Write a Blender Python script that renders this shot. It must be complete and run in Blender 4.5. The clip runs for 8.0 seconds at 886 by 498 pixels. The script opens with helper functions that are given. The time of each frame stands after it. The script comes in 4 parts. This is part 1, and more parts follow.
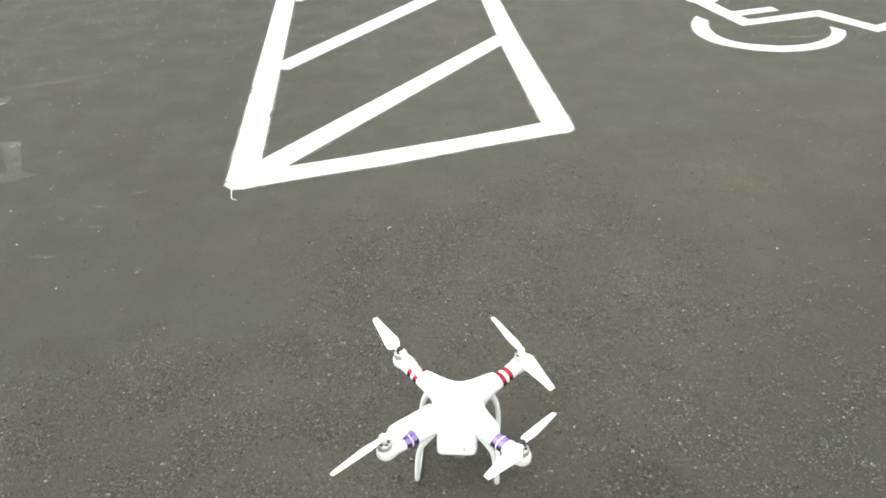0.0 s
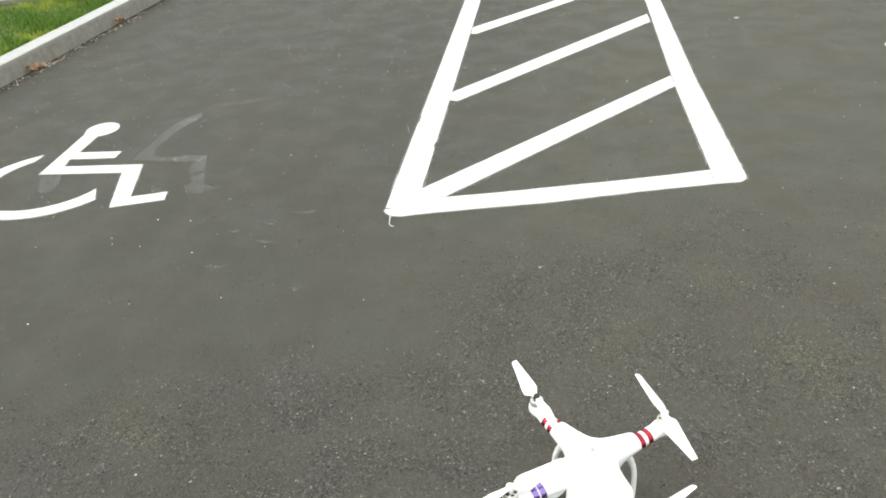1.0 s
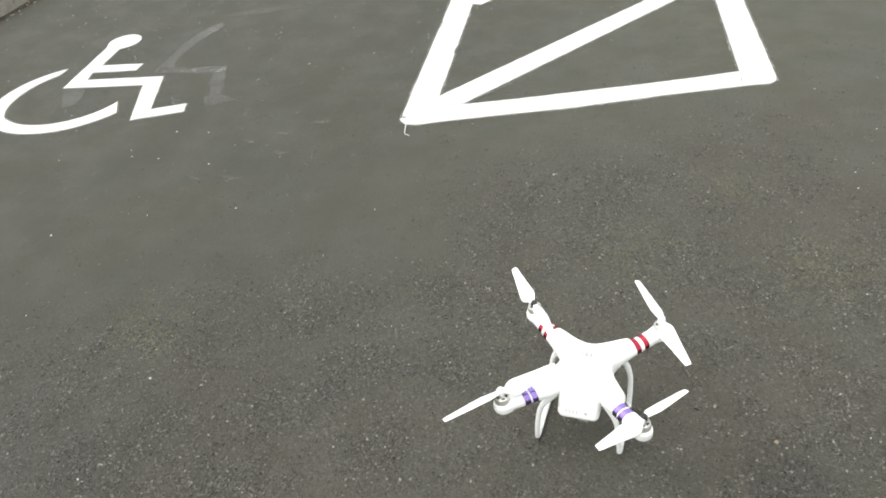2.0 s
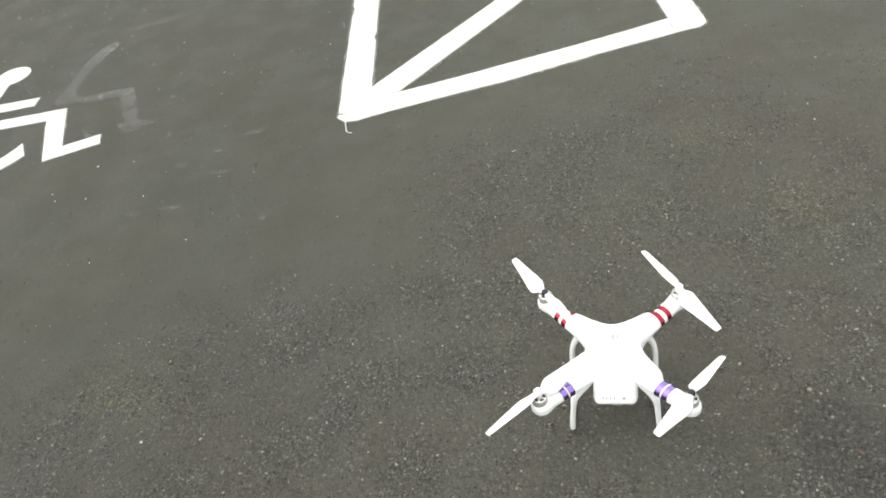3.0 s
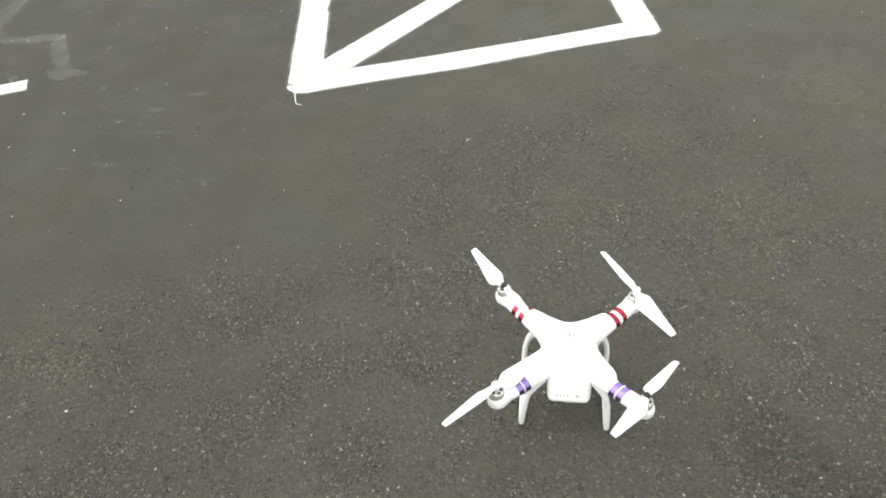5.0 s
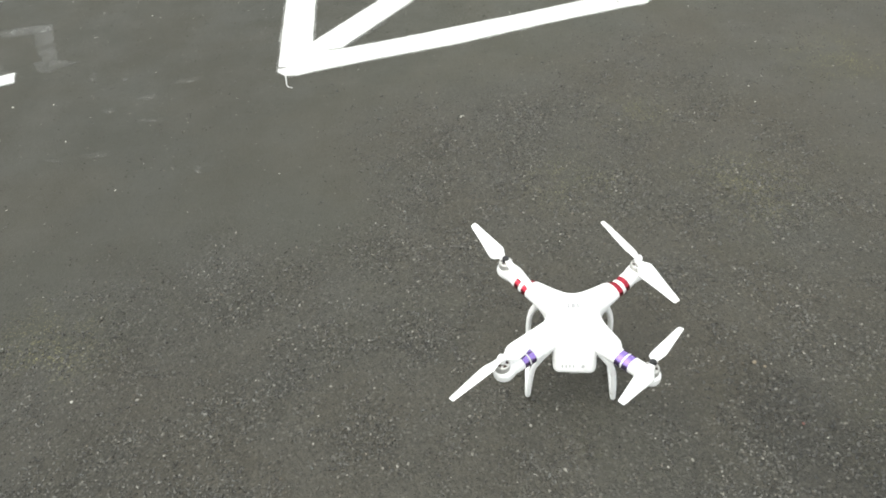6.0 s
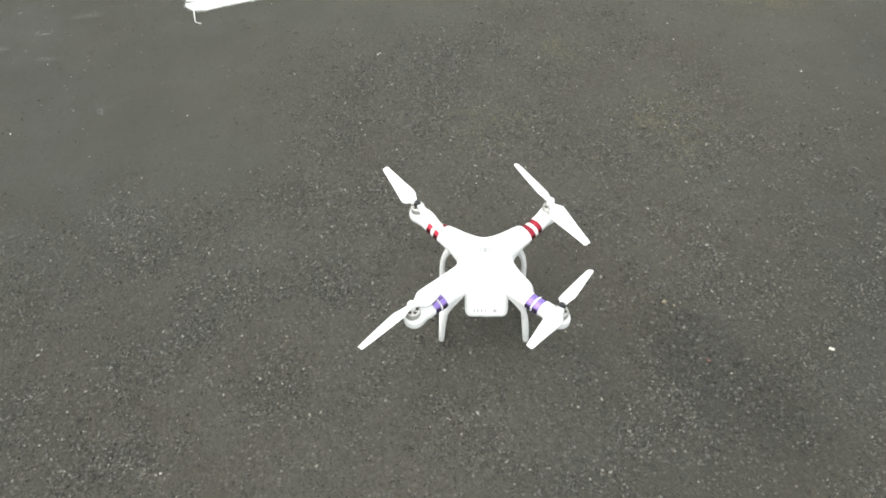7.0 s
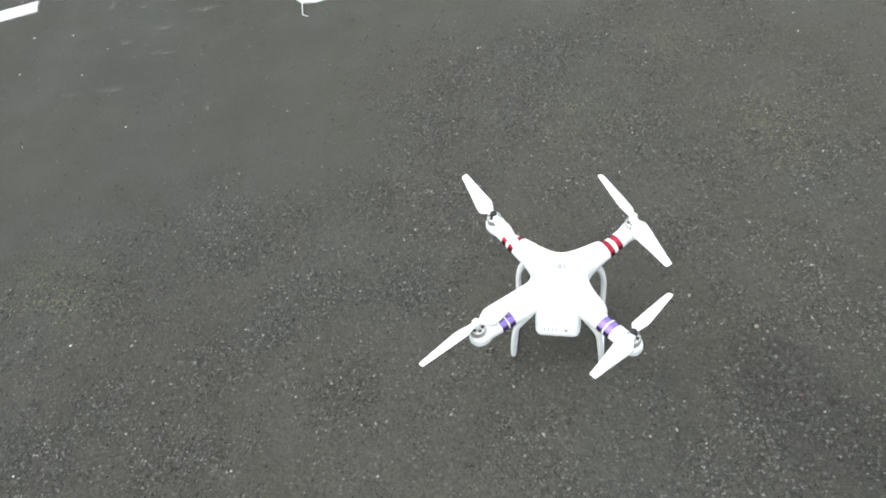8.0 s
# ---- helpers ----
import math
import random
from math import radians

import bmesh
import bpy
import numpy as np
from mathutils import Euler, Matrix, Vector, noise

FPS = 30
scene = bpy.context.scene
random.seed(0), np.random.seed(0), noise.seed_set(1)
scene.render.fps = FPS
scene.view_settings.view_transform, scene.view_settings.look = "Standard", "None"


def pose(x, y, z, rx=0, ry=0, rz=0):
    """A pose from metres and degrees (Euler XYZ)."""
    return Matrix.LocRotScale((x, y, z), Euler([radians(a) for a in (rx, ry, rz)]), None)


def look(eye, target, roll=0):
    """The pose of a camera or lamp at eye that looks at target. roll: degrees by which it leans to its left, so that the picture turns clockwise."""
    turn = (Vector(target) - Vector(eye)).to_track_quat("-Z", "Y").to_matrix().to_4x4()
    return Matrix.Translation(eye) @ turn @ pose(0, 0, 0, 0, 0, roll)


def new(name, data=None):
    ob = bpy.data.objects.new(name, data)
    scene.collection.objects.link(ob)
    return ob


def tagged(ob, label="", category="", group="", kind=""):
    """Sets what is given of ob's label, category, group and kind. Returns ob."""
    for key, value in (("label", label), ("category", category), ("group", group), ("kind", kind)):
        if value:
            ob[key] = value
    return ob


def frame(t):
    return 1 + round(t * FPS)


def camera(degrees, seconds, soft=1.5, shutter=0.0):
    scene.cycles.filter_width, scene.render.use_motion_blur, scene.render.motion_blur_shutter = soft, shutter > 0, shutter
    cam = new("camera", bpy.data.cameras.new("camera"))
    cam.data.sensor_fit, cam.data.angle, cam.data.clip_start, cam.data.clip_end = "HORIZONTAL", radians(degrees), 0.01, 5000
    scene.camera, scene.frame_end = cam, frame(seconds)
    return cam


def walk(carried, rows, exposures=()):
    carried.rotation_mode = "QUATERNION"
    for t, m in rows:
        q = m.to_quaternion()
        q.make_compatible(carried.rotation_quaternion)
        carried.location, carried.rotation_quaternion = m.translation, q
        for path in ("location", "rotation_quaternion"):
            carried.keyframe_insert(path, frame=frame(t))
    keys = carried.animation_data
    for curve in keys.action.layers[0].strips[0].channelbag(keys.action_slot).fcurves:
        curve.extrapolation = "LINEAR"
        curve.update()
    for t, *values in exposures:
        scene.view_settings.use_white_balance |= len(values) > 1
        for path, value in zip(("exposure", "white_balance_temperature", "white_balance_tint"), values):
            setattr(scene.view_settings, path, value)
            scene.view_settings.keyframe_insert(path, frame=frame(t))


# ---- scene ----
cam = camera(57.4, 8.0, soft=1.8)
PATH = [
    (0, (0.06, -1.229, 1.3), (-0.042, 0.453, 0.222), -2.7),
    (0.3, (0.062, -1.22, 1.3), (-0.185, 0.455, 0.236), -3.0),
    (0.5, (0.061, -1.211, 1.308), (-0.279, 0.453, 0.251), -3.8),
    (0.8, (0.073, -1.197, 1.311), (-0.369, 0.471, 0.3), -4.5),
    (1, (0.079, -1.192, 1.311), (-0.409, 0.472, 0.314), -4.4),
    (1.2, (0.108, -1.181, 1.299), (-0.417, 0.473, 0.303), -5.1),
    (1.5, (0.138, -1.178, 1.305), (-0.425, 0.451, 0.29), -6.4),
    (1.8, (0.176, -1.174, 1.293), (-0.414, 0.382, 0.183), -7.2),
    (2, (0.175, -1.159, 1.286), (-0.406, 0.356, 0.118), -7.4),
    (2.2, (0.15, -1.139, 1.284), (-0.41, 0.337, 0.056), -8.9),
    (3.3, (-0.072, -1.084, 1.3), (-0.352, 0.447, 0.043), -10.7),
    (3.5, (-0.101, -1.086, 1.283), (-0.365, 0.441, 0.019), -6.7),
    (3.8, (-0.123, -1.085, 1.283), (-0.387, 0.412, -0.017), -3.9),
    (4, (-0.12, -1.076, 1.277), (-0.38, 0.412, -0.034), -2.1),
    (4.2, (-0.123, -1.077, 1.296), (-0.352, 0.408, -0.025), -0.5),
    (4.5, (-0.123, -1.075, 1.293), (-0.324, 0.435, -0.003), -0.4),
    (4.7, (-0.119, -1.073, 1.296), (-0.304, 0.442, 0.004), -1.6),
    (5.8, (-0.126, -1.076, 1.279), (-0.248, 0.414, -0.049), -4.5),
    (6, (-0.13, -1.077, 1.28), (-0.273, 0.409, -0.051), -4.9),
    (6.5, (-0.108, -1.07, 1.267), (-0.209, 0.385, -0.101), -4.4),
    (6.8, (-0.1, -1.06, 1.274), (-0.13, 0.341, -0.152), -2.3),
    (7, (-0.08, -1.046, 1.269), (-0.074, 0.333, -0.18), -1.8),
    (7.3, (-0.033, -1.01, 1.288), (-0.044, 0.336, -0.192), -2.4),
    (7.5, (0.0, -0.982, 1.282), (-0.092, 0.354, -0.204), -4.3),
    (7.8, (0.031, -0.963, 1.288), (-0.227, 0.347, -0.202), -8.4),
    (8, (0.03, -0.961, 1.291), (-0.292, 0.349, -0.185), -10.0),
]
walk(cam, [(t, look(eye, target, roll)) for t, eye, target, roll in PATH],
     exposures=[(0.0, 1.25, 6600, 3), (0.5, 1.16, 6620, 3), (1.5, 1.12, 6640, 3), (3.5, 1.08, 6660, 3), (6.0, 1.07, 6560, 3), (7.5, 1.06, 6350, 3), (8.0, 1.04, 6100, 4)])


# ---- world and light: a bright overcast day ----
world = bpy.data.worlds.new("overcast_sky")
scene.world = world
world.use_nodes = True
wn = world.node_tree.nodes
sky = wn.new("ShaderNodeTexSky")
sky.sky_type = "NISHITA"
sky.sun_disc = False
sky.sun_elevation = radians(68)
sky.sun_rotation = radians(243)
sky.air_density, sky.dust_density, sky.ozone_density = 1.0, 6.0, 1.0
cloud = wn.new("ShaderNodeHueSaturation")                 # a thin cloud cover takes most of the blue out
cloud.inputs["Saturation"].default_value = 0.5
world.node_tree.links.new(sky.outputs["Color"], cloud.inputs["Color"])
veil = wn.new("ShaderNodeMix")                            # an even veil of cloud from the zenith to the horizon
veil.data_type = "RGBA"
veil.inputs["Factor"].default_value = 0.6
veil.inputs[7].default_value = (6.15, 6.15, 6.20, 1.0)
world.node_tree.links.new(cloud.outputs["Color"], veil.inputs[6])
world.node_tree.links.new(veil.outputs[2], wn["Background"].inputs["Color"])
wn["Background"].inputs["Strength"].default_value = 0.14
sun = new("sun", bpy.data.lights.new("sun", "SUN"))
sun.data.energy, sun.data.angle, sun.data.color = 0.35, radians(90), (1.0, 0.97, 0.92)
sun.matrix_world = look((-1.10, -0.56, 3.05), (0, 0, 0))


# ---- materials ----
class Nodes:
    """A short way to write node trees."""

    def __init__(self, name):
        self.mat = bpy.data.materials.new(name)
        self.mat.use_nodes = True
        self.tree = self.mat.node_tree
        self.bsdf = self.tree.nodes["Principled BSDF"]
        self.out = self.tree.nodes["Material Output"]
        self.place = self.add("ShaderNodeTexCoord").outputs["Object"]

    def add(self, kind, **props):
        node = self.tree.nodes.new(kind)
        for key, value in props.items():
            setattr(node, key, value)
        return node

    def put(self, socket, value):
        if isinstance(value, bpy.types.NodeSocket):
            self.tree.links.new(value, socket)
        elif isinstance(value, (tuple, list)) and len(value) == 3 and socket.type == "RGBA":
            socket.default_value = (*value, 1)
        else:
            socket.default_value = value

    def noise(self, scale, detail=4.0, rough=0.55, at=None, distortion=0.0):
        n = self.add("ShaderNodeTexNoise")
        self.put(n.inputs["Vector"], at or self.place)
        n.inputs["Scale"].default_value, n.inputs["Detail"].default_value = scale, detail
        n.inputs["Roughness"].default_value, n.inputs["Distortion"].default_value = rough, distortion
        return n.outputs["Fac"]

    def cells(self, scale, feature="F1", at=None, random=1.0):
        n = self.add("ShaderNodeTexVoronoi", feature=feature)
        self.put(n.inputs["Vector"], at or self.place)
        n.inputs["Scale"].default_value = scale
        n.inputs["Randomness"].default_value = random
        return n

    def math(self, op, a, b=0.0, clamp=False):
        n = self.add("ShaderNodeMath", operation=op, use_clamp=clamp)
        self.put(n.inputs[0], a)
        self.put(n.inputs[1], b)
        return n.outputs[0]

    def ramp(self, value, lo, hi, to_lo=0.0, to_hi=1.0):
        n = self.add("ShaderNodeMapRange", interpolation_type="SMOOTHSTEP")
        self.put(n.inputs["Value"], value)
        for key, x in (("From Min", lo), ("From Max", hi), ("To Min", to_lo), ("To Max", to_hi)):
            n.inputs[key].default_value = x
        return n.outputs["Result"]

    def mix(self, fac, a, b, blend="MIX"):
        n = self.add("ShaderNodeMix", data_type="RGBA", blend_type=blend)
        self.put(n.inputs["Factor"], fac)
        self.put(n.inputs[6], a)
        self.put(n.inputs[7], b)
        return n.outputs[2]

    def add_grey(self, value):
        n = self.add("ShaderNodeCombineColor")
        for k in range(3):
            self.put(n.inputs[k], value)
        return n.outputs[0]

    def tilt(self, cell, at):
        """Height of a facet that leans its own way in every cell."""
        off = self.add("ShaderNodeVectorMath", operation="SUBTRACT")
        self.put(off.inputs[0], at)
        self.put(off.inputs[1], cell.outputs["Position"])
        way = self.add("ShaderNodeVectorMath", operation="SUBTRACT")
        self.put(way.inputs[0], cell.outputs["Color"])
        way.inputs[1].default_value = (0.5, 0.5, 0.5)
        dot = self.add("ShaderNodeVectorMath", operation="DOT_PRODUCT")
        self.put(dot.inputs[0], off.outputs[0])
        self.put(dot.inputs[1], way.outputs[0])
        return dot.outputs["Value"]

    def bump(self, height, strength, distance, normal=None):
        n = self.add("ShaderNodeBump")
        self.put(n.inputs["Height"], height)
        self.put(n.inputs["Strength"], strength)
        n.inputs["Distance"].default_value = distance
        if normal:
            self.put(n.inputs["Normal"], normal)
        return n.outputs["Normal"]

    def spots(self, places):
        """1 in the middle of round places given as x, y and radius, fading to their rims."""
        total = 0.0
        for x, y, size in places:
            far = self.add("ShaderNodeVectorMath", operation="DISTANCE")
            self.put(far.inputs[0], self.place)
            far.inputs[1].default_value = (x, y, 0)
            total = self.math("ADD", total, self.ramp(far.outputs["Value"], size, 0.0))
        return total

    def attribute(self, name):
        return self.add("ShaderNodeAttribute", attribute_name=name).outputs["Fac"]

    def axis(self, name):
        n = self.add("ShaderNodeSeparateXYZ")
        self.put(n.inputs[0], self.place)
        return n.outputs[name]

    def surface(self, color, rough, metal=0.0, normal=None, spec=0.5):
        self.put(self.bsdf.inputs["Base Color"], color)
        self.put(self.bsdf.inputs["Roughness"], rough)
        self.put(self.bsdf.inputs["Metallic"], metal)
        self.put(self.bsdf.inputs["Specular IOR Level"], spec)
        if normal:
            self.put(self.bsdf.inputs["Normal"], normal)
        return self.mat

    def cut(self, keep):
        self.put(self.bsdf.inputs["Alpha"], keep)
        return self.mat


def oil_stain(n, depth):
    """The tint of old oil that has soaked into the lane: 1 where it is clean."""
    soaked = n.math("MULTIPLY", n.spots(((0.37, -0.09, 0.16), (0.45, -0.18, 0.18), (0.52, -0.30, 0.16))), n.ramp(n.noise(14.0, 4.0, 0.7), 0.30, 0.60, 0.55, 1.0))
    return n.add_grey(n.ramp(soaked, 0.0, 1.0, 1.0, depth))


def asphalt_material():
    n = Nodes("asphalt")
    x, y = n.axis("X"), n.axis("Y")
    lane = n.attribute("lane")                             # open-textured lane against the smoother bays
    ravel = n.math("ADD", n.attribute("ravel"), n.math("MULTIPLY", n.math("SUBTRACT", n.noise(30.0, 5.0, 0.75), 0.5), 1.3))
    ravel = n.ramp(ravel, 0.10, 0.85)                      # where the binder has gone and the stones stand free
    whole = n.ramp(n.math("ADD", x, n.math("MULTIPLY", y, 0.6)), 0.98, 1.46, 1.0, 0.35)
    coarse = n.math("ADD", n.math("MULTIPLY", n.math("MULTIPLY", lane, whole), 0.36), n.math("MULTIPLY", ravel, 0.64))
    coarse = n.math("ADD", coarse, n.math("MULTIPLY", n.math("SUBTRACT", 1.0, lane), 0.05))
    warp = n.add("ShaderNodeVectorMath", operation="ADD")
    fine = n.add("ShaderNodeTexNoise")
    fine.inputs["Scale"].default_value = 70.0
    n.put(fine.inputs["Vector"], n.place)
    shift = n.add("ShaderNodeVectorMath", operation="SCALE")
    shift.inputs["Scale"].default_value = 0.008
    n.put(shift.inputs[0], fine.outputs["Color"])
    n.put(warp.inputs[0], n.place)
    n.put(warp.inputs[1], shift.outputs[0])
    at = warp.outputs[0]
    big, small = n.cells(135.0, at=at), n.cells(240.0, at=at)
    stone = n.ramp(big.outputs["Distance"], 0.60, 0.12)      # 1 on a stone's crown, 0 in the joints
    stone2 = n.ramp(small.outputs["Distance"], 0.6, 0.15)
    tone = n.add("ShaderNodeSeparateColor")
    n.put(tone.inputs[0], big.outputs["Color"])
    base = n.mix(n.noise(2.2, 6.0, 0.65), (0.0497, 0.0487, 0.0401), (0.0560, 0.0549, 0.0453))
    base = n.mix(lane, n.mix(1.0, base, (0.915, 0.900, 0.775), "MULTIPLY"), n.mix(1.0, base, (0.945, 0.873, 0.785), "MULTIPLY"))
    drift = n.math("ADD", x, n.math("MULTIPLY", n.noise(0.9, 3.0), 0.6))        # the base gets darker to the left, lower right and far right
    # worn: a tone set by position and multiplied into the base
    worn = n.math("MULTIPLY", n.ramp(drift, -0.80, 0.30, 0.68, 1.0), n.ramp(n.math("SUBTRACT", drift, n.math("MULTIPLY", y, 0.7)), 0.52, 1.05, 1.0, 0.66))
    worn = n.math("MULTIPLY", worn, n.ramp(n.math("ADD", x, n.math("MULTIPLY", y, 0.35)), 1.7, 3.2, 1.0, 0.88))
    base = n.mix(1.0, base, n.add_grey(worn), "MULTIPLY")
    tint = n.mix(n.ramp(n.noise(1.9, 5.0, 0.65, None, 0.4), 0.36, 0.64), (1.035, 0.995, 0.94), (0.965, 1.0, 1.05))   # rusty dust against bluish binder
    base = n.mix(1.0, base, tint, "MULTIPLY")
    base = n.mix(n.math("ADD", 0.12, n.math("MULTIPLY", n.noise(38.0, 4.0, 0.7), 0.25)), base, (0.061, 0.0595, 0.0487))
    tone_share = n.math("ADD", 0.10, n.math("MULTIPLY", coarse, 0.90))
    gap = n.math("MULTIPLY", n.math("SUBTRACT", 1.0, stone), coarse)
    shade = n.ramp(tone.outputs[0], 0.0, 1.0, 0.55, 1.75)                # every stone has its own grey
    mosaic = n.mix(1.0, base, n.add_grey(shade), "MULTIPLY")
    col = n.mix(n.math("MULTIPLY", tone_share, 0.34), base, mosaic)
    tiny = n.add("ShaderNodeSeparateColor")
    n.put(tiny.inputs[0], small.outputs["Color"])
    col = n.mix(n.math("MULTIPLY", tone_share, 0.8), col, n.mix(1.0, col, n.add_grey(n.ramp(tiny.outputs[0], 0.0, 1.0, 0.70, 1.36)), "MULTIPLY"))
    col = n.mix(n.math("MULTIPLY", gap, 0.24), col, (0.018, 0.018, 0.016))
    crown = n.math("MULTIPLY", n.ramp(small.outputs["Distance"], 0.40, 0.24), n.math("MULTIPLY", n.ramp(tiny.outputs[1], 0.60, 0.68), coarse))
    pit = n.math("MULTIPLY", n.ramp(small.outputs["Distance"], 0.50, 0.66), n.math("MULTIPLY", n.ramp(tiny.outputs[2], 0.35, 0.5), coarse))
    col = n.mix(n.math("MULTIPLY", pit, 0.62), col, (0.017, 0.017, 0.015))
    col = n.mix(n.math("MULTIPLY", crown, 0.85), col, (0.098, 0.095, 0.083))
    light = n.math("MULTIPLY", n.math("MULTIPLY", n.ramp(tone.outputs[1], 0.85, 0.92), stone), coarse)
    col = n.mix(n.math("MULTIPLY", light, 0.75), col, (0.19, 0.185, 0.165))
    # the bays: fine sandy grain, small pits and faint cloudy stains
    sand = n.ramp(n.noise(240.0, 3.0, 0.7), 0.30, 0.70, 0.87, 1.14)
    cloudy = n.ramp(n.noise(5.0, 6.0, 0.7, None, 0.6), 0.30, 0.70, 0.965, 1.035)
    col = n.mix(1.0, col, n.add_grey(n.math("MULTIPLY", sand, cloudy)), "MULTIPLY")
    hole = n.cells(58.0)
    hole_rnd = n.add("ShaderNodeSeparateColor")
    n.put(hole_rnd.inputs[0], hole.outputs["Color"])
    pock = n.math("MULTIPLY", n.ramp(hole_rnd.outputs[0], 0.86, 0.92), n.ramp(hole.outputs["Distance"], 0.24, 0.12))
    pock = n.math("MULTIPLY", pock, n.ramp(n.noise(3.5, 4.0, 0.7), 0.45, 0.62))
    col = n.mix(n.math("MULTIPLY", pock, 0.7), col, (0.018, 0.018, 0.014))
    # mossy, sandy dust in the texture of the lane
    moss = n.math("MULTIPLY", n.ramp(n.noise(2.4, 4.0, 0.7), 0.54, 0.70), n.ramp(n.noise(120.0, 2.0), 0.46, 0.62))
    col = n.mix(n.math("MULTIPLY", n.math("MULTIPLY", moss, lane), 0.12), col, (0.12, 0.125, 0.060))
    spots = n.spots(((0.06, 0.60, 0.20), (0.49, 0.56, 0.24), (0.90, 1.18, 0.25), (-1.13, 0.05, 0.22), (0.25, 0.92, 0.16)))
    dust = n.math("MULTIPLY", spots, n.ramp(n.noise(7.0, 4.0, 0.7), 0.36, 0.62))
    col = n.mix(n.math("MULTIPLY", dust, 0.11), col, (0.085, 0.085, 0.036))
    tuft = n.math("MULTIPLY", n.ramp(small.outputs["Distance"], 0.50, 0.30), n.ramp(tiny.outputs[0], 0.62, 0.70))
    col = n.mix(n.math("MULTIPLY", n.math("MULTIPLY", dust, tuft), 0.85), col, (0.185, 0.172, 0.072))
    col = n.mix(1.0, col, oil_stain(n, 0.80), "MULTIPLY")
    # small pale chips everywhere
    chip = n.cells(95.0)
    rnd = n.add("ShaderNodeSeparateColor")
    n.put(rnd.inputs[0], chip.outputs["Color"])
    fleck = n.math("MULTIPLY", n.ramp(rnd.outputs[2], 0.988, 0.998), n.ramp(chip.outputs["Distance"], 0.30, 0.2))
    col = n.mix(n.math("MULTIPLY", fleck, 0.35), col, (0.26, 0.25, 0.22))
    height = n.math("ADD", n.math("MULTIPLY", stone, coarse), n.math("MULTIPLY", stone2, 0.22))
    facet = n.math("MULTIPLY", n.math("MULTIPLY", n.tilt(big, at), 330.0), tone_share)
    height = n.math("ADD", height, facet)
    normal = n.bump(height, 0.9, 0.0025)
    normal = n.bump(n.noise(420.0, 2.0), 0.3, 0.001, normal)
    rough = n.ramp(n.noise(5.0, 4.0), 0.3, 0.7, 0.68, 0.85)
    return n.surface(col, rough, 0.0, normal, 0.5)


def paint_material(name, white, worn, edge=0.0):
    """Road paint, thin over the asphalt's grain; worn: the share of it that has gone."""
    n = Nodes(name)
    dirt = n.noise(7.0, 5.0, 0.65)
    col = n.mix(n.ramp(dirt, 0.35, 0.75), white, tuple(c * 0.86 for c in white))
    stone = n.ramp(n.cells(120.0).outputs["Distance"], 0.6, 0.15)
    normal = n.bump(stone, 0.45, 0.002)
    n.surface(col, 0.62, 0.0, normal, 0.4)
    if worn > 0:
        wear = n.math("ADD", n.math("MULTIPLY", n.noise(9.0, 5.0, 0.7), 0.65), n.math("MULTIPLY", n.noise(140.0, 3.0, 0.6), 0.35))
        n.cut(n.ramp(wear, worn - 0.05, worn + 0.05))
    return n.mat


def ghost_material(name, strong):
    """Old paint that has been blacked out and shows through as a grey haze."""
    n = Nodes(name)
    n.surface(n.mix(n.noise(30.0, 4.0), (0.15, 0.15, 0.14), (0.26, 0.26, 0.245)), 0.8, 0.0, n.bump(n.noise(200.0, 2.0), 0.4, 0.002), 0.3)
    wear = n.math("ADD", n.math("MULTIPLY", n.noise(14.0, 5.0, 0.75), 0.5), n.math("MULTIPLY", n.noise(130.0, 3.0, 0.65), 0.5))
    return n.cut(n.ramp(wear, 0.40, 0.66, 0.06 * strong, strong))


def wisp_material():
    """A thin smear of old paint that fades out all round."""
    n = Nodes("thin_paint_smear")
    n.surface((0.30, 0.295, 0.275), 0.8, 0.0, None, 0.3)
    far = n.add("ShaderNodeVectorMath", operation="DISTANCE")
    n.put(far.inputs[0], n.add("ShaderNodeTexCoord").outputs["Generated"])
    far.inputs[1].default_value = (0.5, 0.5, 1.0)
    wear = n.math("ADD", n.math("MULTIPLY", n.noise(32.0, 5.0, 0.75), 0.6), n.math("MULTIPLY", n.noise(150.0, 3.0, 0.65), 0.4))
    return n.cut(n.math("MULTIPLY", n.ramp(wear, 0.44, 0.66, 0.04, 0.34), n.ramp(far.outputs["Value"], 0.50, 0.05)))


def overspray_material():
    """Fine speckle of paint that drifted past the stencil."""
    n = Nodes("paint_overspray")
    n.surface((0.78, 0.78, 0.75), 0.7, 0.0, None, 0.3)
    speck = n.math("ADD", n.math("MULTIPLY", n.noise(260.0, 2.0, 0.6), 0.6), n.math("MULTIPLY", n.noise(30.0, 3.0, 0.6), 0.4))
    return n.cut(n.ramp(speck, 0.46, 0.62, 0.03, 0.42))


def plastic_material():
    n = Nodes("white_plastic")
    col = n.mix(n.noise(25.0, 4.0), (0.89, 0.89, 0.885), (0.92, 0.92, 0.915))
    return n.surface(col, n.ramp(n.noise(40.0, 3.0), 0.3, 0.7, 0.26, 0.36), 0.0, None, 0.5)


def simple_material(name, color, rough, metal=0.0, grain=60.0, spread=0.2, spec=0.5):
    n = Nodes(name)
    lo = tuple(c * (1 - spread) for c in color)
    hi = tuple(min(1.0, c * (1 + spread)) for c in color)
    return n.surface(n.mix(n.noise(grain, 4.0), lo, hi), rough, metal, n.bump(n.noise(grain * 4, 3.0), 0.15, 0.001), spec)


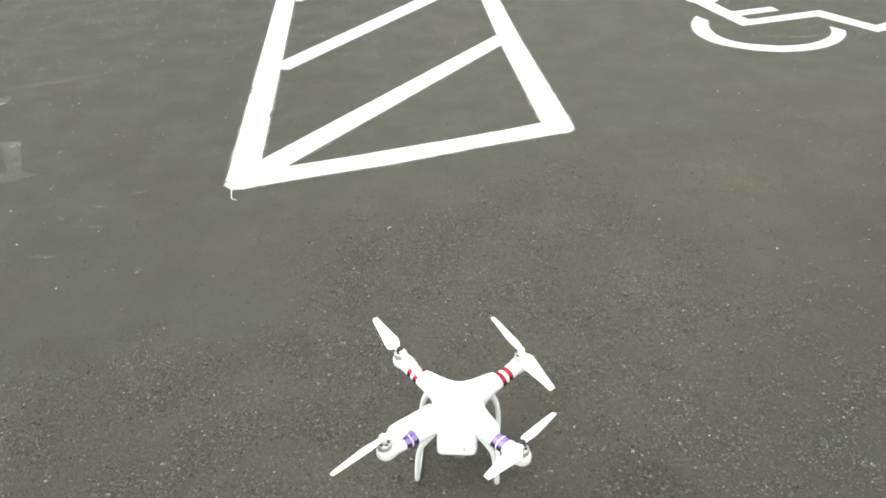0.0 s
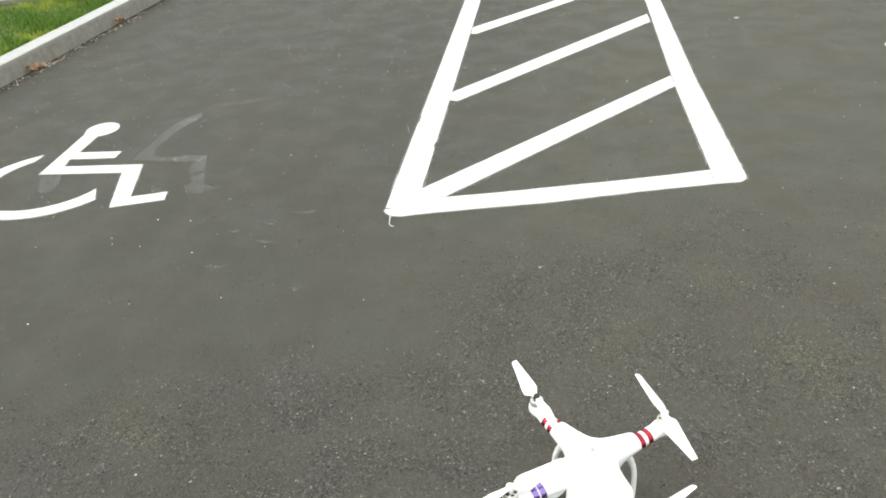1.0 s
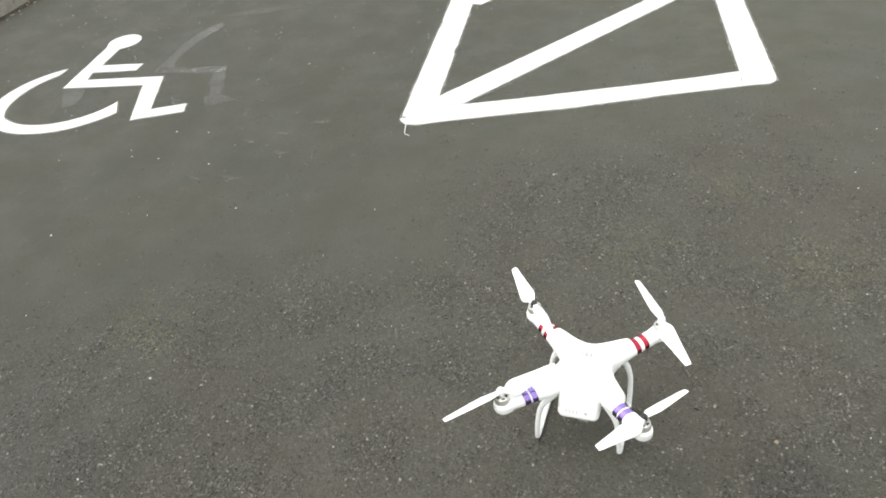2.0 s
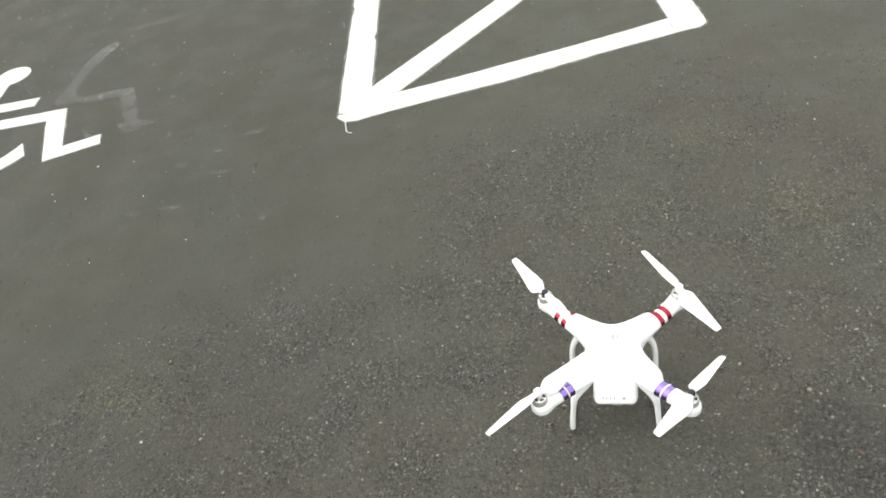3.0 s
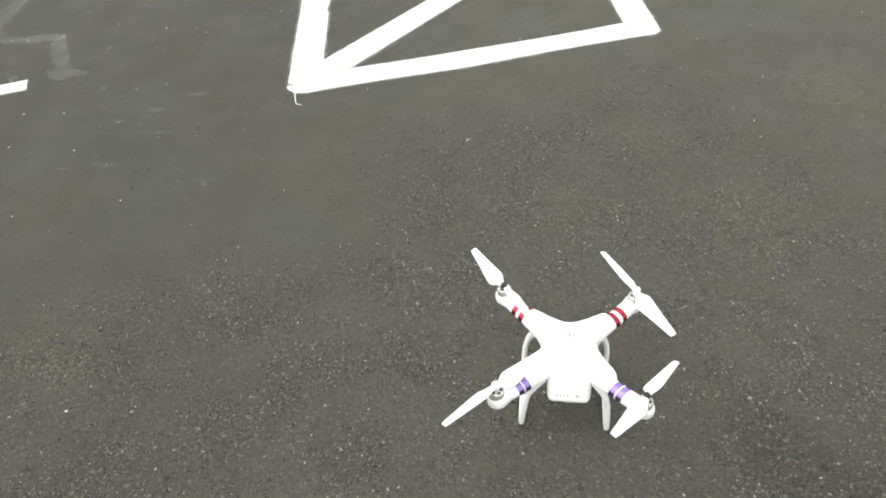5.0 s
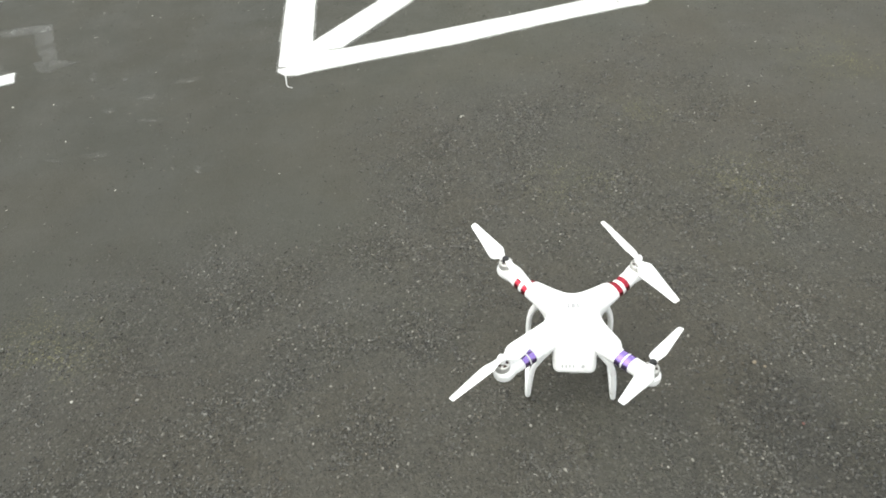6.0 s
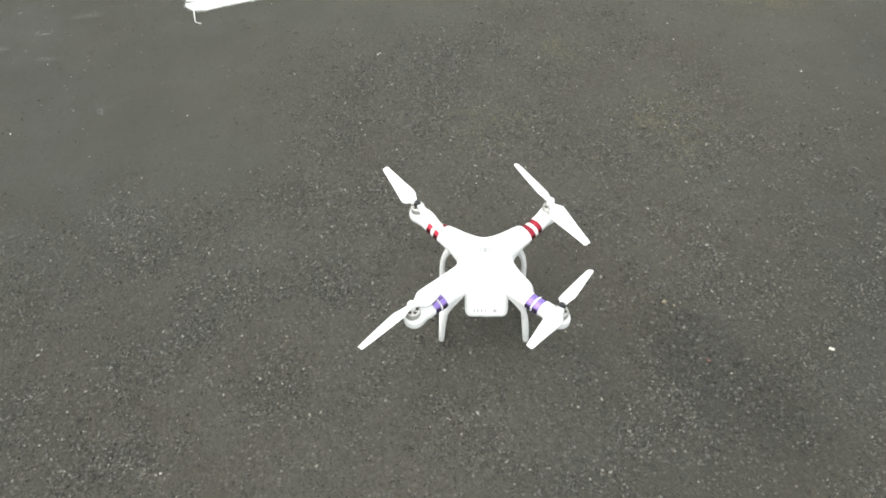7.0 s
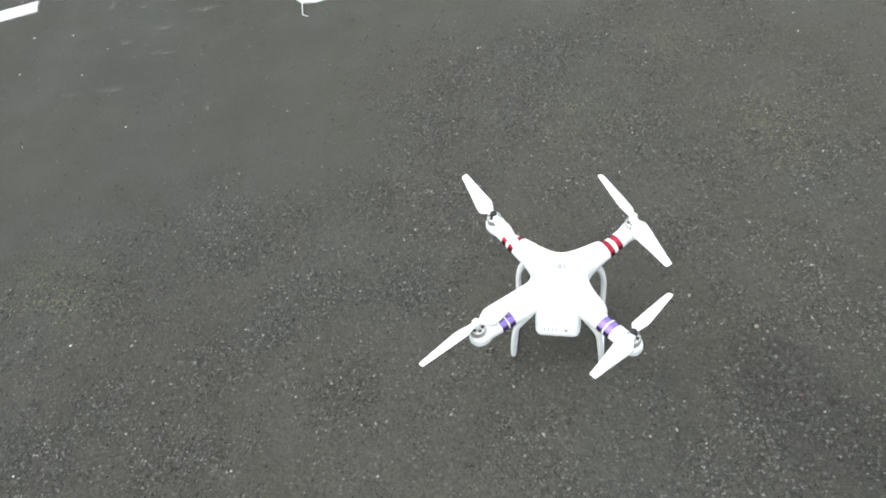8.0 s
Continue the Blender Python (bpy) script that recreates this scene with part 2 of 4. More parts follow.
def concrete_material():
    n = Nodes("kerb_concrete")
    col = n.mix(n.noise(6.0, 5.0, 0.65), (0.290, 0.284, 0.258), (0.350, 0.343, 0.315))
    top = n.ramp(n.axis("Z"), 0.106, 0.1145)               # skylight on the top put into the colour as a paler tone
    col = n.mix(n.math("MULTIPLY", top, n.ramp(n.noise(30.0, 4.0, 0.7), 0.25, 0.6, 0.6, 1.0)), col, (0.43, 0.435, 0.43))
    n2 = n.add("ShaderNodeMapping")
    n2.inputs["Scale"].default_value = (22.0, 22.0, 7.0)
    n.put(n2.inputs["Vector"], n.place)
    streak = n.ramp(n.noise(1.6, 4.0, 0.6, n2.outputs[0]), 0.48, 0.72)
    col = n.mix(n.math("MULTIPLY", streak, 0.38), col, (0.24, 0.225, 0.195))
    wash = n.ramp(n.noise(3.1, 3.0, 0.6, n2.outputs[0]), 0.55, 0.75)       # pale run-off streaks
    col = n.mix(n.math("MULTIPLY", wash, 0.5), col, (0.45, 0.44, 0.41))
    dirt_shade = n.ramp(n.math("ADD", n.axis("Z"), n.math("MULTIPLY", n.noise(20.0, 4.0, 0.7), 0.03)), 0.126, 0.098)   # dirt splashed up the face, and the upright face's shade painted in with it
    col = n.mix(n.math("MULTIPLY", dirt_shade, n.ramp(n.noise(24.0, 5.0, 0.75), 0.36, 0.66, 0.25, 0.80)), col, (0.205, 0.185, 0.150))
    normal = n.bump(n.noise(160.0, 4.0, 0.6), 0.5, 0.002)
    return n.surface(col, 0.85, 0.0, normal, 0.3)


def grass_material():
    n = Nodes("grass_blades")
    rnd = n.add("ShaderNodeNewGeometry").outputs["Random Per Island"]
    col = n.mix(rnd, (0.038, 0.118, 0.004), (0.125, 0.225, 0.014))
    col = n.mix(n.ramp(n.noise(3.6, 4.0, 0.6), 0.48, 0.64), col, (0.32, 0.38, 0.050))
    n.surface(col, 0.5, 0.0, None, 0.3)
    glow = n.add("ShaderNodeBsdfTranslucent")
    n.put(glow.inputs["Color"], col)
    both = n.add("ShaderNodeMixShader")
    both.inputs[0].default_value = 0.4
    n.put(both.inputs[1], n.bsdf.outputs[0])
    n.put(both.inputs[2], glow.outputs[0])
    n.put(n.out.inputs["Surface"], both.outputs[0])
    return n.mat


def chipping_material():
    n = Nodes("asphalt_stones")
    rnd = n.add("ShaderNodeNewGeometry").outputs["Random Per Island"]
    col = n.mix(n.ramp(rnd, 0.0, 0.75), (0.030, 0.0287, 0.0243), (0.081, 0.0776, 0.0667))
    pale = n.mix(n.ramp(n.noise(55.0, 2.0), 0.42, 0.58), (0.122, 0.106, 0.082), (0.105, 0.108, 0.100))
    col = n.mix(n.ramp(rnd, 0.85, 0.93), col, pale)
    col = n.mix(n.ramp(rnd, 0.970, 0.984), col, (0.23, 0.22, 0.19))
    col = n.mix(1.0, col, oil_stain(n, 0.60), "MULTIPLY")
    return n.surface(col, 0.20, 0.0, n.bump(n.noise(600.0, 2.0), 0.3, 0.0006), 0.6)


def husk_material():
    n = Nodes("husks")
    rnd = n.add("ShaderNodeNewGeometry").outputs["Random Per Island"]
    col = n.mix(n.ramp(rnd, 0.0, 0.7), (0.045, 0.034, 0.022), (0.19, 0.14, 0.09))
    return n.surface(n.mix(n.ramp(rnd, 0.66, 0.78), col, (0.55, 0.52, 0.46)), 0.8, 0.0, None, 0.3)


HUSK = husk_material()
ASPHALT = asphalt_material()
CHIPPING = chipping_material()
PAINT = paint_material("white_road_paint", (0.61, 0.61, 0.595), 0.33)
GHOST = ghost_material("faded_paint", 1.0)
OVERSPRAY = overspray_material()
FAINT = ghost_material("faint_paint", 0.58)
SCUFF = ghost_material("faint_scuff", 0.25)
WISP = wisp_material()
PLASTIC = plastic_material()
RED = simple_material("red_foil_tape", (0.42, 0.042, 0.068), 0.05, 1.0, 90.0, 0.1, 0.9)
PURPLE = simple_material("purple_foil_tape", (0.35, 0.24, 0.62), 0.05, 1.0, 90.0, 0.1, 0.9)
SILVER = simple_material("motor_metal", (0.66, 0.65, 0.63), 0.48, 0.8, 120.0, 0.1)
BLACK = simple_material("black_metal", (0.022, 0.022, 0.024), 0.4, 0.3, 120.0, 0.2)
COPPER = simple_material("dark_windings", (0.08, 0.05, 0.035), 0.5, 0.4, 300.0, 0.3)
MARK = simple_material("grey_logo_print", (0.37, 0.37, 0.38), 0.45, 0.0, 90.0, 0.1)
GREY = simple_material("grey_print", (0.46, 0.46, 0.46), 0.45, 0.0, 90.0, 0.1)
CONCRETE = concrete_material()
SOIL = simple_material("mossy_soil", (0.075, 0.105, 0.028), 0.95, 0.0, 20.0, 0.35)
GRASS = grass_material()
LEAF = simple_material("dry_leaf", (0.56, 0.38, 0.25), 0.75, 0.0, 60.0, 0.4)
STONE = simple_material("pale_grit", (0.50, 0.485, 0.43), 0.8, 0.0, 200.0, 0.3)
DIRT = simple_material("dark_silt", (0.028, 0.025, 0.02), 0.95, 0.0, 60.0, 0.4)


def silt_material():
    n = Nodes("kerb_silt")
    n.surface(n.mix(n.noise(45.0, 4.0), (0.020, 0.018, 0.014), (0.075, 0.062, 0.045)), 0.95, 0.0, n.bump(n.noise(120.0, 3.0), 0.6, 0.003), 0.2)
    return n.cut(n.ramp(n.noise(14.0, 5.0, 0.75), 0.33, 0.48))


SILT = silt_material()
SMEAR = simple_material("tar_smear", (0.15, 0.14, 0.125), 0.8, 0.0, 120.0, 0.4)
PAPER = simple_material("butt_paper", (0.60, 0.57, 0.50), 0.8, 0.0, 200.0, 0.12)


# ---- mesh helpers ----
def as_mesh(name, bm, material, smooth=False):
    me = bpy.data.meshes.new(name)
    bm.normal_update()
    bm.to_mesh(me)
    bm.free()
    me.materials.append(material)
    if smooth:
        me.polygons.foreach_set("use_smooth", [True] * len(me.polygons))
    return me


def part(name, bm, material, parent, label="", smooth=False):
    ob = new(name, as_mesh(name, bm, material, smooth))
    ob.parent = parent
    if label:
        ob["label"] = label
    return ob


def thing(name, label, category, m=None, group="", kind=""):
    ob = new(name)
    ob.empty_display_size = 0.05
    if m is not None:
        ob.matrix_basis = m
    return tagged(ob, label, category, group, kind)


def flat_outline(points, top, depth=0.003, rough=0.0, step=0.02, seed=0):
    """A thin slab on the ground with this outline (x, y); rough: how ragged its edge is."""
    pts = []
    for (ax, ay), (bx, by) in zip(points, points[1:] + points[:1]):
        length = math.hypot(bx - ax, by - ay)
        count = max(1, int(length / step)) if rough else 1
        nx, ny = (by - ay) / max(length, 1e-9), -(bx - ax) / max(length, 1e-9)
        for i in range(count):
            f = i / count
            px, py = ax + (bx - ax) * f, ay + (by - ay) * f
            w = rough * (noise.noise((px * 35, py * 35, seed)) + 0.6 * noise.noise((px * 110, py * 110, seed + 4))) if i else 0
            pts.append((px + nx * w, py + ny * w))
    bm = bmesh.new()
    up = [bm.verts.new((x, y, top)) for x, y in pts]
    low = [bm.verts.new((x, y, top - depth)) for x, y in pts]
    face = bm.faces.new(up)
    for i in range(len(up)):
        j = (i + 1) % len(up)
        bm.faces.new((up[j], up[i], low[i], low[j]))
    bm.normal_update()
    if face.normal.z < 0:
        bmesh.ops.reverse_faces(bm, faces=bm.faces)
    bmesh.ops.triangulate(bm, faces=[face])
    return bm


def smooth_path(points, per=8):
    """Catmull-Rom through the points."""
    p = [Vector(q) for q in points]
    p = [2 * p[0] - p[1]] + p + [2 * p[-1] - p[-2]]
    out = []
    for a, b, c, d in zip(p, p[1:], p[2:], p[3:]):
        for i in range(per):
            t = i / per
            out.append(0.5 * (2 * b + (c - a) * t + (2 * a - 5 * b + 4 * c - d) * t * t + (3 * b - a - 3 * c + d) * t ** 3))
    out.append(p[-2])
    return out


def tube(points, radii, sides=10, wide=Vector((0, 1, 0)), bm=None):
    """A swept tube; radii(f) gives its half width (along wide) and half thickness at the share f of its length."""
    bm = bm or bmesh.new()
    rings = []
    for i, p in enumerate(points):
        a, b = points[max(0, i - 1)], points[min(len(points) - 1, i + 1)]
        way = (b - a).normalized()
        u = (wide - way * wide.dot(way))
        u = u.normalized() if u.length > 1e-4 else way.orthogonal().normalized()
        v = way.cross(u)
        ru, rv = radii(i / (len(points) - 1))
        rings.append([bm.verts.new(p + u * ru * math.cos(k * math.tau / sides) + v * rv * math.sin(k * math.tau / sides)) for k in range(sides)])
    for r, s in zip(rings, rings[1:]):
        for k in range(sides):
            bm.faces.new((r[k], r[(k + 1) % sides], s[(k + 1) % sides], s[k]))
    bm.faces.new(rings[0][::-1])
    bm.faces.new(rings[-1])
    return bm


def lathe(profile, sides=28, bm=None, at=(0, 0, 0)):
    """A turned body from (radius, height) pairs, bottom to top."""
    bm = bm or bmesh.new()
    c = Vector(at)
    rings = [[bm.verts.new(c + Vector((r * math.cos(k * math.tau / sides), r * math.sin(k * math.tau / sides), z))) for k in range(sides)] for r, z in profile]
    for r, s in zip(rings, rings[1:]):
        for k in range(sides):
            bm.faces.new((r[k], r[(k + 1) % sides], s[(k + 1) % sides], s[k]))
    bm.faces.new(rings[0][::-1])
    bm.faces.new(rings[-1])
    return bm


def block(size, bevel=0.0, at=(0, 0, 0), segments=2, bm=None):
    made = bmesh.new()
    bmesh.ops.create_cube(made, size=1.0, matrix=Matrix.Translation(at) @ Matrix.Diagonal((*size, 1)))
    if bevel:
        bmesh.ops.bevel(made, geom=list(made.edges), offset=bevel, segments=segments, profile=0.5, affect="EDGES")
    return made


def grow(points, by):
    """The outline moved outwards."""
    area = sum(a[0] * b[1] - b[0] * a[1] for a, b in zip(points, points[1:] + points[:1]))
    sign = 1 if area > 0 else -1
    out = []
    for p, a, b in zip(points, points[-1:] + points[:-1], points[1:] + points[:1]):
        u, v = (Vector(a) - Vector(p)).normalized(), (Vector(b) - Vector(p)).normalized()
        n1, n2 = Vector((-u.y, u.x)) * sign, Vector((v.y, -v.x)) * sign
        m = (n1 + n2).normalized() if (n1 + n2).length > 0.2 else n1
        out.append(tuple(Vector(p) + m * by))
    return out


def painted(name, points, parent, seed=0, step=0.005, top=0.0030):
    """A stroke of road paint with the faint overspray round it."""
    stroke = part(name, flat_outline(points, top, 0.003, 0.0018, step, seed), PAINT, parent)
    part("overspray", flat_outline(grow(points, 0.008), 0.0014, 0.0014, 0.004, 0.02, seed + 9), OVERSPRAY, stroke, "faint white overspray")
    return stroke


# ---- the ground ----
LANE_EDGE = [(-2.6, -0.6), (-1.7, -0.10), (-1.3, 0.04), (-1.0, 0.27), (-0.60, 0.40), (-0.43, 0.46), (-0.47, 0.70), (-0.50, 0.92), (-0.30, 1.05), (-0.05, 1.15), (0.42, 1.48), (1.2, 1.75), (2.8, 2.1),
             (2.8, -2.5), (-2.6, -2.5)]
RAVELLED = [(-1.00, -0.33, 0.09), (-0.84, -0.25, 0.07), (-0.76, -0.18, 0.08), (-0.66, -0.32, 0.09), (-0.68, -0.10, 0.07), (-0.57, 0.02, 0.08), (-0.70, 0.17, 0.06), (-0.39, -0.16, 0.06),
            (-1.00, 0.23, 0.07), (-0.59, 0.34, 0.07), (-0.46, 0.36, 0.08), (-0.28, 0.30, 0.08), (-0.42, 0.73, 0.07), (-0.25, 0.79, 0.11), (-0.07, 0.85, 0.11), (0.09, 0.57, 0.10),
            (0.37, 0.45, 0.09), (0.54, 0.53, 0.11), (-0.35, 0.55, 0.10), (-0.12, 0.62, 0.10), (0.26, 0.29, 0.07), (0.36, 0.02, 0.08), (0.35, -0.24, 0.09), (0.51, 0.02, 0.07),
            (-0.29, 0.08, 0.08), (-1.10, -0.01, 0.08), (-0.06, -0.28, 0.06), (0.40, -0.12, 0.11), (0.48, -0.22, 0.10)]   # x, y, radius of the patches that have lost their binder


def smoothstep(v, lo, hi):
    t = min(1.0, max(0.0, (v - lo) / (hi - lo)))
    return t * t * (3 - 2 * t)


def lane_share(x, y):
    """1 in the open-textured lane, 0 in the bays, ragged along the seam between them."""
    inside, near = False, 9.0
    for (ax, ay), (bx, by) in zip(LANE_EDGE, LANE_EDGE[1:] + LANE_EDGE[:1]):
        if (ay > y) != (by > y) and x < ax + (y - ay) / (by - ay) * (bx - ax):
            inside = not inside
        f = min(1.0, max(0.0, ((x - ax) * (bx - ax) + (y - ay) * (by - ay)) / ((bx - ax) ** 2 + (by - ay) ** 2)))
        near = min(near, math.hypot(x - ax - f * (bx - ax), y - ay - f * (by - ay)))
    ragged = 0.10 * noise.fractal((x * 3.0, y * 3.0, 6), 0.8, 2.0, 3)
    return smoothstep((near if inside else -near) + ragged, -0.20, 0.15)


def ravel_share(x, y):
    """How far the stones stand free of the binder."""
    patch = 0.0
    for px, py, r in RAVELLED:
        patch = max(patch, smoothstep(math.hypot(x - px, y - py) + 0.06 * noise.noise((x * 11, y * 11, 2)), 2.0 * r, 0.0))
    loose = noise.fractal((x * 7.0, y * 7.0, 1), 0.7, 2.0, 4)
    sound = 1.0 - 0.75 * smoothstep(x + 0.6 * (y - 0.6), 0.62, 1.10)       # beyond the wheel track the binder is whole
    return min(1.0, max(0.0, lane_share(x, y) * sound * (0.30 * patch + 0.27 + 0.32 * loose)))


def ground_sheet():
    """One sheet to the horizon, finer where the wear of the lane is told apart."""
    far = [6.0, 12.0, 25.0, 60.0, 140.0, 300.0, 600.0]
    xs = [-v for v in far[::-1]] + [-2.6 + 0.02 * i for i in range(256)] + far
    ys = [-v for v in far[::-1]] + [-1.4 + 0.02 * i for i in range(186)] + far
    verts = [(x, y, 0.0) for y in ys for x in xs]
    w = len(xs)
    faces = [(j * w + i, j * w + i + 1, (j + 1) * w + i + 1, (j + 1) * w + i) for j in range(len(ys) - 1) for i in range(w - 1)]
    me = bpy.data.meshes.new("ground")
    me.from_pydata(verts, [], faces)
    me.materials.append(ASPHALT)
    for name, share in (("lane", lane_share), ("ravel", ravel_share)):
        me.attributes.new(name, "FLOAT", "POINT").data.foreach_set("value", [share(x, y) for x, y, _ in verts])
    return me


ground = new("ground", ground_sheet())
tagged(ground, "dark grey worn asphalt car park surface with pale grit", "ground", kind="structure")


# ---- white markings of the hatched bay ----
LEAN = -0.1325                                            # the bay's side lines run a little to the left


def strip(ax, ay, bx, by, width, side):
    """The outline of a line from a to b, its width laid off to one side (+1: left of the way)."""
    length = math.hypot(bx - ax, by - ay)
    nx, ny = -(by - ay) / length * width * side, (bx - ax) / length * width * side
    return [(ax, ay), (bx, by), (bx + nx, by + ny), (ax + nx, ay + ny)]


hatch = thing("hatched_bay_marking", "white painted hatched access bay with worn corners on asphalt", "road marking", kind="structure")
FAR = 5.6
painted("side_line", [(-0.836, 1.225), (-0.808, 1.197), (-0.768, 1.196), (-0.722, 1.216), (-0.754, 1.433), (-0.802, 1.800), (-0.814, 1.832), (-0.813, 1.862), (-0.8140, 1.885), (-0.756 + LEAN * (FAR - 1.433), FAR),
                                (-0.841 + LEAN * (FAR - 1.264), FAR), (-0.9597, 2.160), (-0.949, 2.138), (-0.952, 2.120), (-0.943, 2.098), (-0.9485, 2.075), (-0.841, 1.264), (-0.839, 1.256), (-0.822, 1.252), (-0.808, 1.253), (-0.818, 1.244), (-0.838, 1.241)], hatch, 0)
painted("side_line", [(0.300, 1.577), (0.372, 1.599), (0.396, 1.611), (0.409, 1.632), (0.4105, 1.656), (0.254, 2.710), (0.052, 4.324), (-0.106, FAR), (-0.190, FAR), (-0.041, 4.328), (0.158, 2.625),
                                (0.289, 1.697)], hatch, 2)
painted("front_line", [(-0.7215, 1.2165), (-0.545, 1.277), (-0.253, 1.368), (0.050, 1.490), (0.299, 1.577), (0.288, 1.695), (0.159, 1.641), (-0.056, 1.560), (-0.264, 1.488),
                                 (-0.465, 1.417), (-0.647, 1.360), (-0.7425, 1.347)], hatch, 3)
painted("diagonal_bar", [(-0.7525, 1.418), (-0.742, 1.349), (-0.647, 1.367), (0.157, 2.632), (0.134, 2.780)], hatch, 4)
painted("diagonal_bar", [(-0.876, 2.372), (-0.836, 2.362), (0.007, 3.776), (-0.018, 3.952), (-0.894, 2.476)], hatch, 5)
painted("diagonal_bar", [(-1.022, 3.515), (-0.990, 3.512), (-0.136, 4.918), (-0.157, 5.070), (-1.042, 3.645)], hatch, 6)
part("faded_edge", flat_outline([(-0.640, 1.374), (-0.612, 1.388), (-0.500, 1.556), (-0.510, 1.578)], 0.0016, 0.0016, 0.004, seed=7), FAINT, hatch, "grey remains of older paint")


# ---- wheelchair symbols ----
def arc_outline(outer, inner):
    """A ring sector between two arcs, each as centre x, y, radius, first and last angle in degrees, and how far its first part sags and draws in."""
    def arc(cx, cy, r, start, end, sag=0.0, pinch=0.0, steps=40):
        pts = []
        for k in range(steps + 1):
            a = radians(start + (end - start) * k / steps)
            bow = math.sin(math.pi * min(1.0, k / (0.45 * steps)))
            pts.append((cx + (r - pinch * bow) * math.cos(a), cy + (r - pinch * bow) * math.sin(a) - sag * bow))
        return pts
    return arc(*outer) + arc(*inner)[::-1]


def wheelchair_symbol(figure, wheel, name, label):
    """A sprayed symbol: the seated figure through the map figure(x, y), and the wheel's arc."""
    ob = thing(name, label, "road marking", kind="structure")
    body = [(0.001, -0.007), (0.364, 0.047), (0.506, -0.252), (0.695, -0.164), (0.667, -0.093), (0.540, -0.153), (0.411, 0.141), (0.064, 0.083),
            (0.041, 0.152), (0.240, 0.188), (0.229, 0.261), (0.032, 0.231), (0.000, 0.420), (-0.060, 0.470), (-0.088, 0.440)]
    painted("figure", grow([figure(*p) for p in body], -0.004), ob, 1, 0.012)
    head = []
    for i in range(24):
        a = i * math.tau / 24
        u, v = 0.088 * math.cos(a), 0.077 * math.sin(a)
        c, s = math.cos(radians(104)), math.sin(radians(104))
        head.append(figure(-0.032 + u * c - v * s, 0.494 + u * s + v * c))
    part("head", flat_outline(head, 0.0034, 0.003, 0.002, 0.01), PAINT, ob)
    painted("wheel_arc", wheel, ob, 2, 0.012)
    return ob


wheelchair_symbol(lambda u, v: (-2.412 + u, 1.380 + v), arc_outline((-2.310, 1.315, 0.331, 131.6, 337), (-2.326, 1.316, 0.266, 138.5, 351, 0.0, 0.024)), "wheelchair_symbol",
                  "white painted wheelchair symbol beside a blacked-out older one")
wheelchair_symbol(lambda u, v: (1.360 + 1.141 * u - 0.098 * v, 2.825 + 0.186 * u + 1.002 * v), arc_outline((1.470, 2.790, 0.360, 145, 346, 0.022), (1.483, 2.796, 0.289, 156, 356, 0.030)), "wheelchair_symbol",
                  "white painted wheelchair symbol in the bay beyond the hatching")

old = thing("faded_symbol", "grey remains of a blacked-out wheelchair symbol", "road marking", kind="structure")
for name, paint, points in (
        ("faded_back", FAINT, [(-2.051, 2.122), (-2.093, 2.064), (-2.114, 1.959), (-2.115, 1.846), (-2.092, 1.702), (-2.092, 1.615), (-2.070, 1.552), (-1.989, 1.559), (-2.045, 1.691), (-2.048, 1.784), (-2.058, 1.900), (-2.020, 2.072)]),
        ("faded_seat", FAINT, [(-2.030, 1.612), (-1.919, 1.609), (-1.765, 1.640), (-1.739, 1.585), (-1.807, 1.570), (-1.885, 1.554), (-1.992, 1.562)]),
        ("faded_leg", FAINT, [(-1.806, 1.568), (-1.742, 1.584), (-1.631, 1.362), (-1.674, 1.352)]),
        ("faded_foot", FAINT, [(-1.709, 1.348), (-1.647, 1.360), (-1.538, 1.340), (-1.590, 1.317), (-1.622, 1.285), (-1.663, 1.282)]),
        ("faded_patch", FAINT, [(-2.384, 1.346), (-2.300, 1.384), (-2.234, 1.237), (-2.284, 1.208)]),
        ("faded_patch", GHOST, [(-1.833, 1.308), (-1.816, 1.335), (-1.782, 1.297), (-1.802, 1.271)])):
    piece = part(name, flat_outline(points, 0.0015, 0.0015, 0.011, 0.012, len(points)), paint, old)
    part("haze", flat_outline(grow(points, 0.016), 0.0010, 0.0010, 0.014, 0.02, len(points) + 3), SCUFF, piece, "faint grey haze of old paint")
    if name in ("faded_seat", "faded_back"):
        keep = [p for p in points if (p[0] > -1.93 if name == "faded_seat" else p[1] > 1.89)]
        part("brighter_end", flat_outline(grow(keep, -0.006), 0.0021, 0.0021, 0.012, 0.010, 31), GHOST, piece, "paler speckled rest of paint")
old = thing("faded_symbol", "grey remains of a blacked-out symbol inside the wheel", "road marking", kind="structure")
part("faded_patch", flat_outline([(1.480, 2.610), (1.560, 2.660), (1.700, 2.640), (1.690, 2.610), (1.560, 2.620)], 0.0016, 0.0016, 0.006, seed=7), FAINT, old)
part("faded_patch", flat_outline([(1.845, 2.620), (1.900, 2.610), (1.930, 2.700), (1.860, 2.690)], 0.0016, 0.0016, 0.006, seed=8), FAINT, old)

